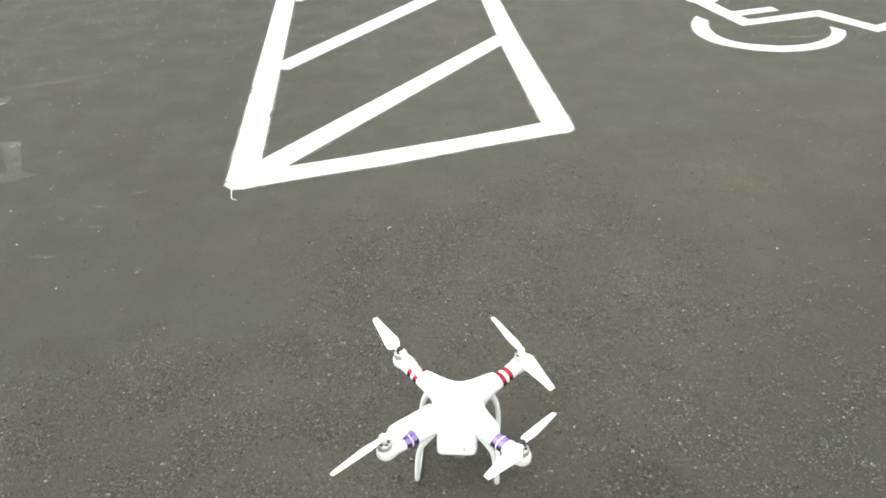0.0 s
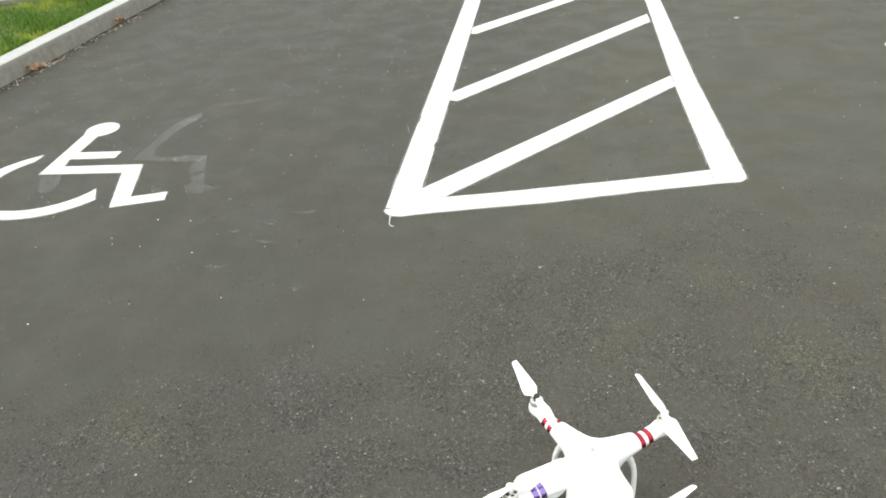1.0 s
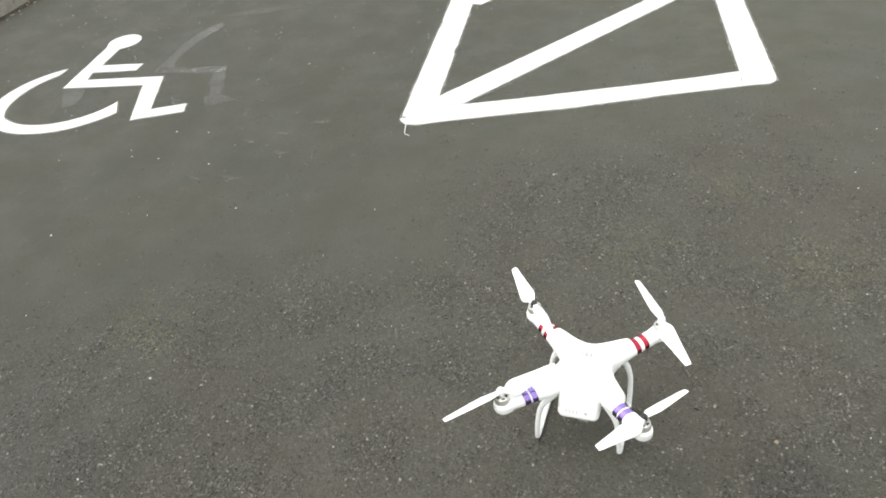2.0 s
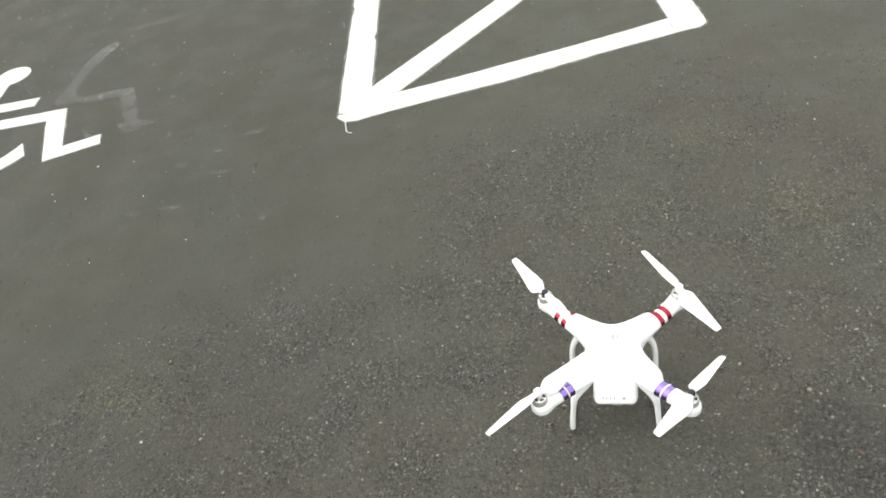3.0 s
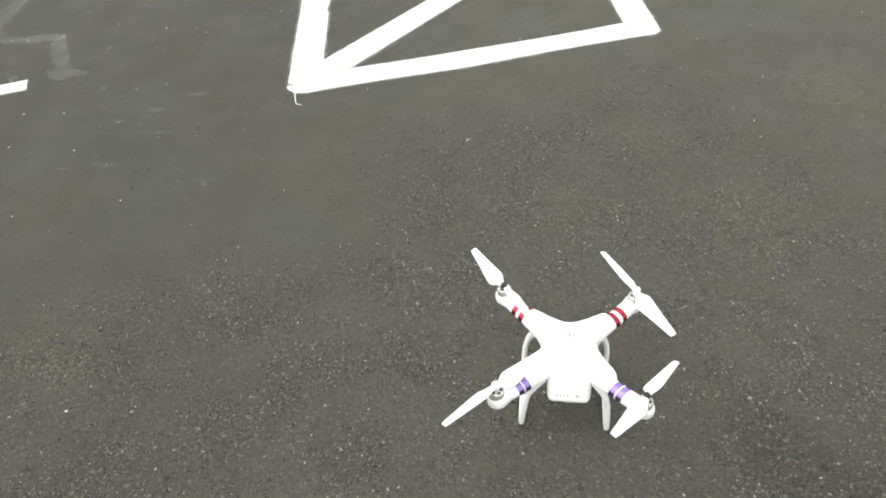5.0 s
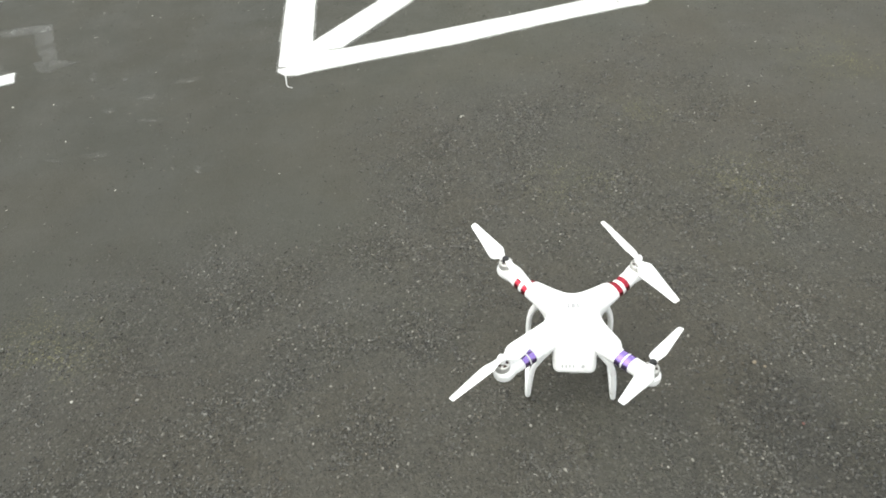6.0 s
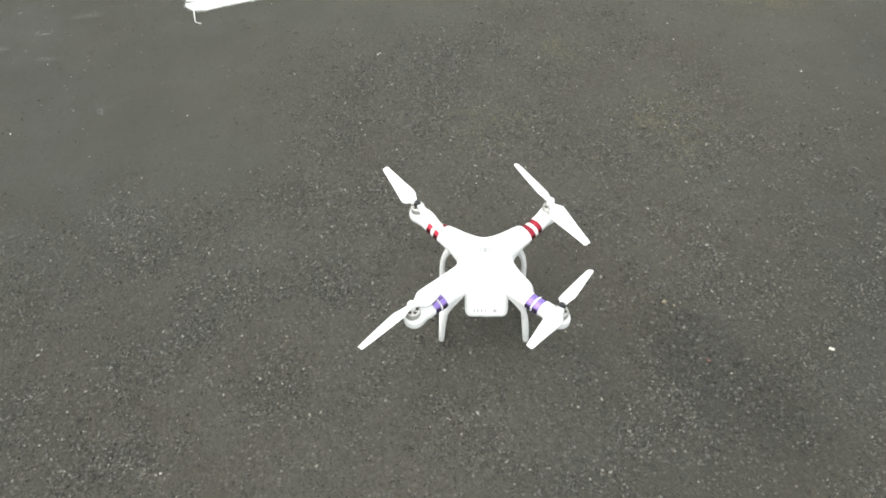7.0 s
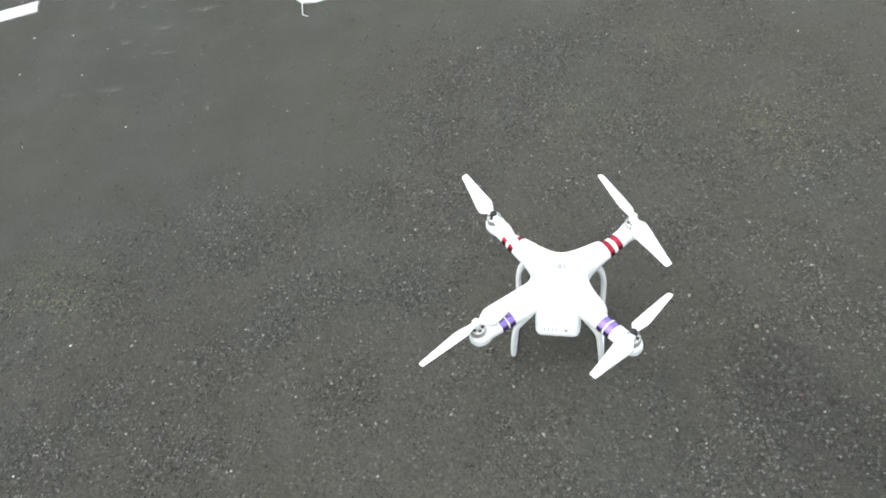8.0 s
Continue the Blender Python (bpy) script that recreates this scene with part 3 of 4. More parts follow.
for i, (x, y, w, h, turn) in enumerate([(-1.28, 0.785, 0.10, 0.022, 8), (-1.127, 1.19, 0.10, 0.03, 20), (-1.92, 2.28, 0.46, 0.07, 24), (-2.93, 3.52, 0.16, 0.10, 10),
                                         (-2.38, 3.72, 0.12, 0.10, 0), (-1.40, 0.765, 0.07, 0.015, -5), (-1.231, 1.094, 0.07, 0.03, 10), (-1.329, 1.023, 0.05, 0.03, 0),
                                         (-1.181, 0.960, 0.11, 0.02, 5), (-0.955, 0.700, 0.05, 0.022, -55), (-1.457, 1.235, 0.02, 0.06, 0), (-1.345, 1.216, 0.04, 0.02, 30)]):
    ring = [(0.75 * w * math.cos(a), 0.95 * h * math.sin(a)) for a in [k * math.tau / 14 for k in range(14)]]
    scuff = new("paint_scuff", as_mesh("paint_scuff", flat_outline(ring, 0.0015, 0.0015, 0.008, 0.02, seed=i), WISP))
    scuff.matrix_basis = pose(x, y, 0, 0, 0, turn)
    tagged(scuff, "faint grey paint scuff on the asphalt", "scuff", "paint scuffs", kind="structure")

thread_path = smooth_path([(-0.806, 1.205, 0.003), (-0.800, 1.178, 0.006), (-0.793, 1.150, 0.005), (-0.785, 1.126, 0.004), (-0.768, 1.118, 0.003)], 6)
paint_thread = new("paint_thread", as_mesh("paint_thread", tube(thread_path, lambda f: (0.0023 - 0.0009 * f, 0.0018), 8, Vector((1, 0, 0))), PAINT, True))
tagged(paint_thread, "thin white string end at the corner of the bay line", "string")


# ---- kerb, grass and path ----
KERB_TURN = math.degrees(math.atan2(2.20, -0.225))        # way of the kerb line
kerb_at = Matrix.Translation((-3.44, 2.20, 0)) @ Matrix.Rotation(radians(KERB_TURN), 4, "Z")   # x along the kerb, y away from the lane


def kerb_unit(length):
    bm = block((length - 0.003, 0.132, 0.30), 0.006, (length / 2, 0.0675, -0.034))
    for v in bm.verts:
        if v.co.y < 0.02 and v.co.z > 0.0:
            v.co.y += 0.004 + 0.06 * v.co.z
    return bm


kerb = thing("kerb", "grey concrete kerb with top edge coloured paler as if lit", "kerb", kind="structure")
UNIT = 3.0
kerb_mesh = as_mesh("kerb_stone", kerb_unit(UNIT), CONCRETE)
for i in range(-3, 4):
    stone = new("kerb_stone", kerb_mesh)
    stone.parent = kerb
    stone.matrix_basis = kerb_at @ pose(-0.02 + i * UNIT, 0.0015 * (i % 3), -0.004 - 0.001 * (i % 2))

smear = flat_outline([(0.10, 0.03), (0.13, 0.045), (0.17, 0.085), (0.215, 0.105), (0.20, 0.112), (0.15, 0.092), (0.125, 0.06)], 0.0, 0.0015, 0.003, 0.01)
bmesh.ops.transform(smear, matrix=kerb_at @ pose(0, 0.0050, 0, 88, 0, 0), verts=smear.verts)
part("tar_smear", smear, SMEAR, kerb, "dark smear on the kerb face")

bm = bmesh.new()
bmesh.ops.create_grid(bm, x_segments=60, y_segments=60, size=0.5)
for v in bm.verts:
    x, y = v.co.x * 24.0, (v.co.y + 0.5) * 24.0 + 0.134
    v.co = Vector((x, y, 0.092 + 0.012 * noise.noise((x * 2, y * 2, 3)) + 0.02 * min(1.0, y - 0.16)))
lawn = new("lawn", as_mesh("lawn", bm, SOIL, True))
lawn.matrix_basis = kerb_at
tagged(lawn, "mossy soil of the lawn behind the kerb", "lawn", kind="structure")


def grass_field(count, x0, x1, y0, y1):
    rnd = random.Random(5)
    verts, faces = [], []
    for k in range(count + count // 2):
        x, y = rnd.uniform(x0, x1), y0 + (y1 - y0) * rnd.random() ** 1.3
        if k >= count:      # the lawn goes on more thinly all round
            x, y = rnd.choice((x0 - 3.2 * rnd.random() ** 1.8, rnd.uniform(x0 - 1.0, x1))), y0 + (y1 + 2.2 - y0) * rnd.random()
            if x > x0 and y < y1:
                y = y1 + 2.2 * rnd.random() ** 1.8
        clump = noise.noise((x * 3, y * 3, 9))
        h = rnd.uniform(0.022, 0.05) * (1.0 + 0.5 * clump)
        a, lean = rnd.uniform(0, math.tau), rnd.uniform(0.2, 1.1) * h
        w = rnd.uniform(0.0016, 0.0032)
        dx, dy = math.cos(a), math.sin(a)
        z = 0.088 + 0.02 * min(1.0, y - 0.16)
        i = len(verts)
        verts += [(x - dy * w, y + dx * w, z), (x + dy * w, y - dx * w, z),
                  (x + dx * lean * 0.35 - dy * w * 0.8, y + dy * lean * 0.35 + dx * w * 0.8, z + h * 0.6),
                  (x + dx * lean * 0.35 + dy * w * 0.8, y + dy * lean * 0.35 - dx * w * 0.8, z + h * 0.6),
                  (x + dx * lean, y + dy * lean, z + h)]
        faces += [(i, i + 1, i + 3, i + 2), (i + 2, i + 3, i + 4)]
    me = bpy.data.meshes.new("grass")
    me.from_pydata(verts, [], faces)
    me.materials.append(GRASS)
    return me


grass = new("grass", grass_field(95000, -3.0, 6.0, 0.137, 3.2))
grass.matrix_basis = kerb_at
tagged(grass, "short bright green lawn grass behind the kerb", "grass", kind="stuff")

path = new("pavement", as_mesh("pavement", block((0.62, 0.62, 0.10), 0.01, (0, 0, 0)), CONCRETE))
path.matrix_basis = pose(-4.58, 4.255, 0.10, 0, 0, 37)
tagged(path, "pale concrete slab set in the lawn", "paving slab", kind="structure")


# ---- litter on the asphalt ----
def chip(rnd, size):
    """Corners of an uneven little stone."""
    pts = []
    for i in range(5):
        a = i * math.tau / 5 + rnd.uniform(-0.4, 0.4)
        r = size * rnd.uniform(0.6, 1.1)
        pts.append((r * math.cos(a), r * math.sin(a) * 0.8, 0.0))
    return pts


def grit_field(seed, count, area, sizes):
    rnd = random.Random(seed)
    verts, faces = [], []
    x0, x1, y0, y1 = area
    while count:
        x, y = rnd.uniform(x0, x1), rnd.uniform(y0, y1)
        far = min(1.0, max(0.0, (y - 0.7) / 2.2))
        if rnd.random() > (0.05 + 0.95 * far * far) * (0.35 + 0.9 * abs(noise.noise((x * 0.9, y * 0.9, 2)))) * (1.0 if x < -0.9 else 0.35):
            continue
        count -= 1
        size = rnd.uniform(*sizes) * rnd.uniform(0.6, 1.0)
        i, pts = len(verts), chip(rnd, size)
        top = size * rnd.uniform(0.4, 0.7)
        verts += [(x + p[0], y + p[1], -0.0005) for p in pts]
        verts += [(x + p[0] * 0.6, y + p[1] * 0.6, top * rnd.uniform(0.8, 1.1)) for p in pts]
        for k in range(5):
            faces.append((i + k, i + (k + 1) % 5, i + 5 + (k + 1) % 5, i + 5 + k))
        faces.append(tuple(i + 5 + k for k in range(5)))
    me = bpy.data.meshes.new("grit")
    me.from_pydata(verts, [], faces)
    me.materials.append(STONE)
    return me


grit = new("grit", grit_field(11, 2900, (-3.6, 3.4, -1.0, 5.5), (0.0014, 0.0042)))
tagged(grit, "pale stone chips scattered over the asphalt", "grit", kind="stuff")



def aggregate_field(seed, count, area):
    """Stones of the worn lane that stand proud of the binder, gathered in patches."""
    rnd = random.Random(seed)
    verts, faces = [], []
    x0, x1, y0, y1 = area
    n = 6
    while count:
        x, y = rnd.uniform(x0, x1), rnd.uniform(y0, y1)
        free = ravel_share(x, y) + 0.55 * noise.fractal((x * 26.0, y * 26.0, 4), 0.6, 2.0, 2)
        if rnd.random() > 0.75 * smoothstep(free, 0.0, 1.0) + 0.12 * lane_share(x, y) * (1.0 - 0.7 * smoothstep(x + 0.6 * (y - 0.6), 0.62, 1.10)):
            continue
        count -= 1
        size = rnd.uniform(0.0010, 0.0024) + (0.0011 if free > 0.4 else 0.0) * rnd.random()
        i, turn, long = len(verts), rnd.uniform(0, math.tau), rnd.uniform(1.0, 1.8)
        ring = []
        for k in range(n):
            a, r = k * math.tau / n + rnd.uniform(-0.35, 0.35), size * rnd.uniform(0.75, 1.15)
            px, py = r * math.cos(a) * long, r * math.sin(a)
            ring.append((px * math.cos(turn) - py * math.sin(turn), px * math.sin(turn) + py * math.cos(turn)))
        top, tx, ty = size * rnd.uniform(0.45, 0.85), rnd.uniform(-0.35, 0.35), rnd.uniform(-0.35, 0.35)
        verts += [(x + p, y + q, -0.0005) for p, q in ring]
        verts += [(x + p * 0.86, y + q * 0.86, 0.6 * top + tx * p + ty * q) for p, q in ring]
        verts += [(x + p * 0.45, y + q * 0.45, top + tx * p + ty * q) for p, q in ring]
        for b in (i, i + n):
            for k in range(n):
                faces.append((b + k, b + (k + 1) % n, b + n + (k + 1) % n, b + n + k))
        faces.append(tuple(i + 2 * n + k for k in range(n)))
    me = bpy.data.meshes.new("aggregate")
    me.from_pydata(verts, [], faces)
    me.materials.append(CHIPPING)
    return me


aggregate = new("aggregate", aggregate_field(21, 58000, (-1.7, 1.5, -0.9, 2.0)))
tagged(aggregate, "dark grey stones standing proud in the worn asphalt", "aggregate", kind="stuff")

butt_bm = tube([Vector((0, 0, 0)), Vector((0.005, 0, 0)), Vector((0.010, 0.001, 0))], lambda f: (0.0029, 0.0026), 10, Vector((0, 1, 0)))
butt = new("cigarette_butt", as_mesh("cigarette_butt", butt_bm, PAPER, True))
butt.matrix_basis = pose(0.655, -0.137, 0.0028, 0, 0, -32)
tagged(butt, "short pale cigarette butt on the asphalt", "cigarette butt")


def pebble_mesh(rnd, size, flat=0.6):
    """A small broken stone."""
    bm = bmesh.new()
    bmesh.ops.create_icosphere(bm, subdivisions=1, radius=0.5 * size)
    for v in bm.verts:
        v.co = Vector((v.co.x * rnd.uniform(0.75, 1.2), v.co.y * rnd.uniform(0.6, 1.0), v.co.z * flat * rnd.uniform(0.8, 1.1)))
    return bm


pebble_rnd = random.Random(29)
BRICK_RED = simple_material("reddish_stone", (0.15, 0.065, 0.055), 0.8, 0.0, 150.0, 0.25)
OLIVE = simple_material("olive_stone", (0.105, 0.100, 0.078), 0.8, 0.0, 150.0, 0.25)
TAN = simple_material("tan_stone", (0.24, 0.20, 0.145), 0.8, 0.0, 150.0, 0.25)
for px, py, size, stone_look, words in ((-1.609, 0.872, 8, STONE, "pale"), (-1.400, 0.858, 8, STONE, "pale"), (-1.436, 0.542, 6, STONE, "pale"), (-1.749, 0.914, 7, STONE, "pale"),
                                        (0.603, 1.037, 6, STONE, "pale"), (0.009, 0.370, 5, STONE, "pale"), (0.368, -0.008, 13, TAN, "tan"), (0.386, -0.018, 8, TAN, "tan"),
                                        (0.147, -0.185, 4, STONE, "pale"), (-0.078, -0.261, 4, STONE, "pale"), (-0.576, -0.351, 6, STONE, "pale"), (0.602, 0.952, 6, STONE, "pale"),
                                        (-0.724, 0.670, 5, STONE, "pale"), (-1.165, 0.617, 7, STONE, "pale"), (0.538, 0.039, 5, STONE, "pale"), (-0.237, 0.923, 10, STONE, "pale"),
                                        (-0.231, 0.930, 6, STONE, "pale"), (-1.524, 1.070, 7, STONE, "pale"), (0.456, -0.186, 5, STONE, "pale"), (0.577, 0.483, 6, STONE, "pale"),
                                        (-1.653, 1.062, 10, STONE, "pale"), (-1.686, 0.396, 10, STONE, "pale"), (-1.719, 0.873, 8, STONE, "pale"), (-1.139, 0.759, 9, DIRT, "dark"),
                                        (-1.305, 0.874, 6, DIRT, "dark"), (-1.156, 0.677, 8, DIRT, "dark"), (-0.892, 0.897, 7, DIRT, "dark"), (-0.592, 0.630, 9, DIRT, "dark"),
                                        (-1.111, 0.702, 5, DIRT, "dark"), (-1.085, 0.572, 5, DIRT, "dark"), (-1.101, 0.389, 7, DIRT, "dark"), (-0.969, 0.623, 5, DIRT, "dark"),
                                        (-1.007, -0.092, 9, STONE, "pale"), (-0.992, -0.384, 7, STONE, "pale"), (0.421, -0.155, 8, BRICK_RED, "reddish"), (0.438, 0.557, 17, OLIVE, "olive")):
    pebble = new("pebble", as_mesh("pebble", pebble_mesh(pebble_rnd, size * 0.00085), stone_look))
    pebble.matrix_basis = pose(px, py, size * 0.00022, 0, 0, pebble_rnd.uniform(0, 360))
    tagged(pebble, {"pale": "small pale stone lying loose on the asphalt", "tan": "small tan stone lying loose on the asphalt", "dark": "small dark clod on the smooth asphalt",
                    "reddish": "small reddish stone lying loose on the asphalt", "olive": "flat olive-grey stone pressed into the asphalt"}[words],
           "stone", "loose stones on the asphalt")
scrap = new("paper_scrap", as_mesh("paper_scrap", flat_outline([(-0.013, -0.006), (0.004, -0.009), (0.015, 0.001), (0.006, 0.010), (-0.010, 0.006)], 0.004, 0.003, 0.002, 0.006, 3), PAPER))
scrap.matrix_basis = pose(0.496, 3.858, 0, 0, 0, 0)
tagged(scrap, "small white scrap of paper lying on the asphalt", "scrap")


def leaf_mesh(rnd):
    """A curled dry leaf with a ridge along its vein."""
    bm = bmesh.new()
    length, width = rnd.uniform(0.03, 0.055), rnd.uniform(0.025, 0.042)
    rows = []
    for i in range(7):
        f = i / 6
        w = width * math.sin(math.pi * (0.06 + 0.9 * f)) * (1 + 0.25 * math.sin(9 * f + rnd.random()))
        lift = 0.008 * math.sin(math.pi * f) + rnd.uniform(0, 0.004)
        rows.append([bm.verts.new((length * (f - 0.5), w * s * 0.5, lift + 0.010 * abs(s) * rnd.uniform(0.4, 1.4) + 0.002)) for s in (-1, -0.5, 0, 0.5, 1)])
    for r, q in zip(rows, rows[1:]):
        for k in range(4):
            bm.faces.new((r[k], r[k + 1], q[k + 1], q[k]))
    bmesh.ops.solidify(bm, geom=list(bm.faces), thickness=0.0008)
    return bm


leaf_rnd = random.Random(3)
for cx, cy, count in ((-3.487, 2.705, 7), (-3.600, 3.735, 11)):
    for _ in range(count):
        leaf = new("dry_leaf", as_mesh("dry_leaf", leaf_mesh(leaf_rnd), LEAF, True))
        along = leaf_rnd.gauss(0, 0.028)
        leaf.matrix_basis = pose(cx - 0.1 * along + leaf_rnd.uniform(-0.005, 0.035), cy + along, leaf_rnd.uniform(0.004, 0.025),
                                 leaf_rnd.uniform(-25, 25), leaf_rnd.uniform(-25, 25), leaf_rnd.uniform(0, 360))
        tagged(leaf, "curled brown dry leaf against the kerb", "leaf", "leaves along the kerb")

def debris_field(count):
    """Bits of bark, husk and pale chips swept along the kerb's foot."""
    rnd = random.Random(17)
    verts, faces = [], []
    for _ in range(count):
        along = rnd.choice((rnd.uniform(-0.6, 3.6), rnd.gauss(0.55, 0.22), rnd.gauss(1.3, 0.3)))
        x, y, z = along, -0.006 - abs(rnd.gauss(0, 0.035)), 0.001
        a, length, w = rnd.uniform(0, math.pi), rnd.uniform(0.004, 0.016), rnd.uniform(0.0015, 0.004)
        c, d, h = math.cos(a), math.sin(a), rnd.uniform(0.001, 0.004)
        i = len(verts)
        for lx, ly, lz in ((-1, -1, 0), (1, -1, 0), (1, 1, 0), (-1, 1, 0), (-0.8, -0.7, 1), (0.8, -0.7, 1), (0.8, 0.7, 1), (-0.8, 0.7, 1)):
            verts.append((x + lx * length * 0.5 * c - ly * w * d, y + lx * length * 0.5 * d + ly * w * c, z + lz * h))
        faces += [(i, i + 1, i + 5, i + 4), (i + 1, i + 2, i + 6, i + 5), (i + 2, i + 3, i + 7, i + 6), (i + 3, i, i + 4, i + 7), (i + 4, i + 5, i + 6, i + 7)]
    me = bpy.data.meshes.new("kerb_debris")
    me.from_pydata(verts, [], faces)
    me.materials.append(HUSK)
    return me


debris = new("kerb_debris", debris_field(620))
debris.matrix_basis = kerb_at
tagged(debris, "brown husks and pale chips along the kerb foot", "debris", kind="stuff")

outline = [(-0.8, 0.004), (4.5, 0.004)] + [(4.5 - i * 0.1, -0.012 - 0.035 * abs(noise.noise((i * 0.37, 1.5, 0)))) for i in range(54)]
silt = new("silt", as_mesh("silt", flat_outline(outline, 0.0022, 0.002, 0.006, 0.02), SILT))
silt.matrix_basis = kerb_at
tagged(silt, "dark silt gathered along the foot of the kerb", "silt", kind="structure")


# ---- the quadcopter ----
ARM = 0.127                                               # motors stand at (+-ARM, +-ARM)
drone = thing("quadcopter", "white plastic quadcopter drone with red and purple arm stripes on asphalt", "drone", pose(-0.0004, -0.0308, 0.0026, 1.5, 0.8, -2.2))


def soft_min(a, b, k):
    h = np.clip(0.5 + 0.5 * (b - a) / k, 0, 1)
    return b + (a - b) * h - k * h * (1 - h)


LIFT = {1: 0.0060, -1: 0.0040}                            # the front motors sit a little higher than the rear ones


def shell_field(x, y, z):
    """Distance-like field of the moulded shell: a domed middle, four tapering arms and the motor cups."""
    def hollow(across, depth, bend, slope):
        return depth - bend + np.sqrt(bend ** 2 + (slope * across) ** 2)

    x0 = x + 0.0012
    front = (y - hollow(x0, 0.0655, 0.026, 0.82)) / 1.12
    rear = (-y - hollow(x0, 0.034, 0.020, 0.75)) / 1.12
    flank = (np.abs(x - 0.0012) - hollow(y - 0.017, 0.0512, 0.050, 1.10)) / 1.20
    rho = np.sqrt(x0 ** 2 + (y - 0.015) ** 2)
    plan = -soft_min(-front, -rear, 0.008)
    plan = -soft_min(-plan, -flank, 0.010)
    plan = -soft_min(-plan, 0.112 - rho, 0.014)
    out = np.clip(rho / 0.11, 0, 1.1)
    half = 0.033 - 0.014 * out ** 2
    mid = 0.139 + 0.009 * out + LIFT[1] * 0.5 * np.clip(y / 0.1, -0.6, 1) * out
    edge = 0.018
    q1, q2 = plan + edge, np.abs(z - mid) - half + edge
    d = np.sqrt(np.maximum(q1, 0) ** 2 + np.maximum(q2, 0) ** 2) + np.minimum(np.maximum(q1, q2), 0) - edge
    for sx in (-1, 1):
        for sy in (-1, 1):
            u = (x * sx + y * sy) * 0.70711
            v = (x * sx - y * sy) * 0.70711
            f = np.clip((u - 0.02) / 0.145, 0, 1)
            axis = 0.139 + (0.0165 + LIFT[sy]) * f
            along = u - (0.02 + 0.145 * f)
            arm = np.sqrt(along ** 2 + v ** 2 + (1.18 * (z - axis)) ** 2) - 0.0162
            d = soft_min(d, arm, 0.012)
    for sx in (-1, 1):
        for sy in (-1, 1):
            r = np.sqrt((x - ARM * sx) ** 2 + (y - ARM * sy) ** 2) - 0.0124
            h = np.abs(z - 0.1567 - LIFT[sy]) - 0.0042
            cup = np.sqrt(np.maximum(r, 0) ** 2 + np.maximum(h, 0) ** 2) + np.minimum(np.maximum(r, h), 0) - 0.006
            d = soft_min(d, cup, 0.008)
    return d


def surface_net(field, lo, hi, step):
    """A quad mesh of the zero level of a field, one vertex a cell."""
    axes = [np.arange(a, b + step, step) for a, b in zip(lo, hi)]
    g = field(*np.meshgrid(*axes, indexing="ij"))
    inside = g < 0
    n = [s - 1 for s in g.shape]
    total, weight = np.zeros((*n, 3)), np.zeros(n)
    corner = lambda a, i, j, k: a[i:i + n[0], j:j + n[1], k:k + n[2]]
    for ax in range(3):
        for p in (0, 1):
            for q in (0, 1):
                o = [p, q]
                o.insert(ax, 0)
                e = list(o)
                e[ax] = 1
                a, b = corner(g, *o), corner(g, *e)
                cross = (a < 0) != (b < 0)
                t = np.where(cross, a / np.where(cross, a - b, 1), 0)
                for c in range(3):
                    total[..., c] += np.where(cross, o[c] + (t if c == ax else 0), 0)
                weight += cross
    used = weight > 0
    index = np.full(n, -1)
    index[used] = np.arange(used.sum())
    cell = np.argwhere(used)
    verts = (cell + total[used] / weight[used][:, None]) * step + np.array(lo)
    faces = []
    for ax in range(3):
        b, c = [k for k in range(3) if k != ax]
        sl0, sl1 = [slice(None)] * 3, [slice(None)] * 3
        sl0[ax], sl1[ax] = slice(0, -1), slice(1, None)
        change = inside[tuple(sl0)] != inside[tuple(sl1)]
        for at in np.argwhere(change):
            if at[b] == 0 or at[c] == 0 or at[b] >= n[b] or at[c] >= n[c]:
                continue
            quad = []
            for db, dc in ((-1, -1), (0, -1), (0, 0), (-1, 0)):
                w = at.copy()
                w[b] += db
                w[c] += dc
                quad.append(int(index[tuple(w)]))
            out = inside[tuple(at)]
            if ax == 1:
                out = not out
            faces.append(quad if out else quad[::-1])
    return verts, faces


shell_verts, shell_faces = surface_net(shell_field, (-0.159, -0.159, 0.087), (0.159, 0.159, 0.189), 0.0027)
shell_me = bpy.data.meshes.new("shell")
shell_me.from_pydata(shell_verts.tolist(), [], shell_faces)
shell_me.materials.append(PLASTIC)
shell_me.polygons.foreach_set("use_smooth", [True] * len(shell_me.polygons))
shell = new("shell", shell_me)
shell.parent = drone


def arm_band(sx, sy, near, far, proud=0.0007):
    """A strip of tape round an arm: the shell between two cuts across it, lifted off a little."""
    bm = bmesh.new()
    bm.from_mesh(shell_me)
    way = Vector((sx, sy, 0)).normalized()
    across = Vector((sx, -sy, 0)).normalized()
    bmesh.ops.delete(bm, geom=[v for v in bm.verts if v.co.dot(way) < near - 0.012 or v.co.dot(way) > far + 0.012 or abs(v.co.dot(across)) > 0.04], context="VERTS")
    for at, keep in ((near, 1), (far, -1)):
        bmesh.ops.bisect_plane(bm, geom=list(bm.verts) + list(bm.edges) + list(bm.faces), plane_co=way * at, plane_no=way * keep, clear_inner=True)
    bmesh.ops.bisect_plane(bm, geom=list(bm.verts) + list(bm.edges) + list(bm.faces), plane_co=Vector((0, 0, 0.132 + LIFT[sy])), plane_no=Vector((0, 0, 1)), clear_inner=True)
    bm.normal_update()
    for v in bm.verts:
        v.co += v.normal * proud
    return bm


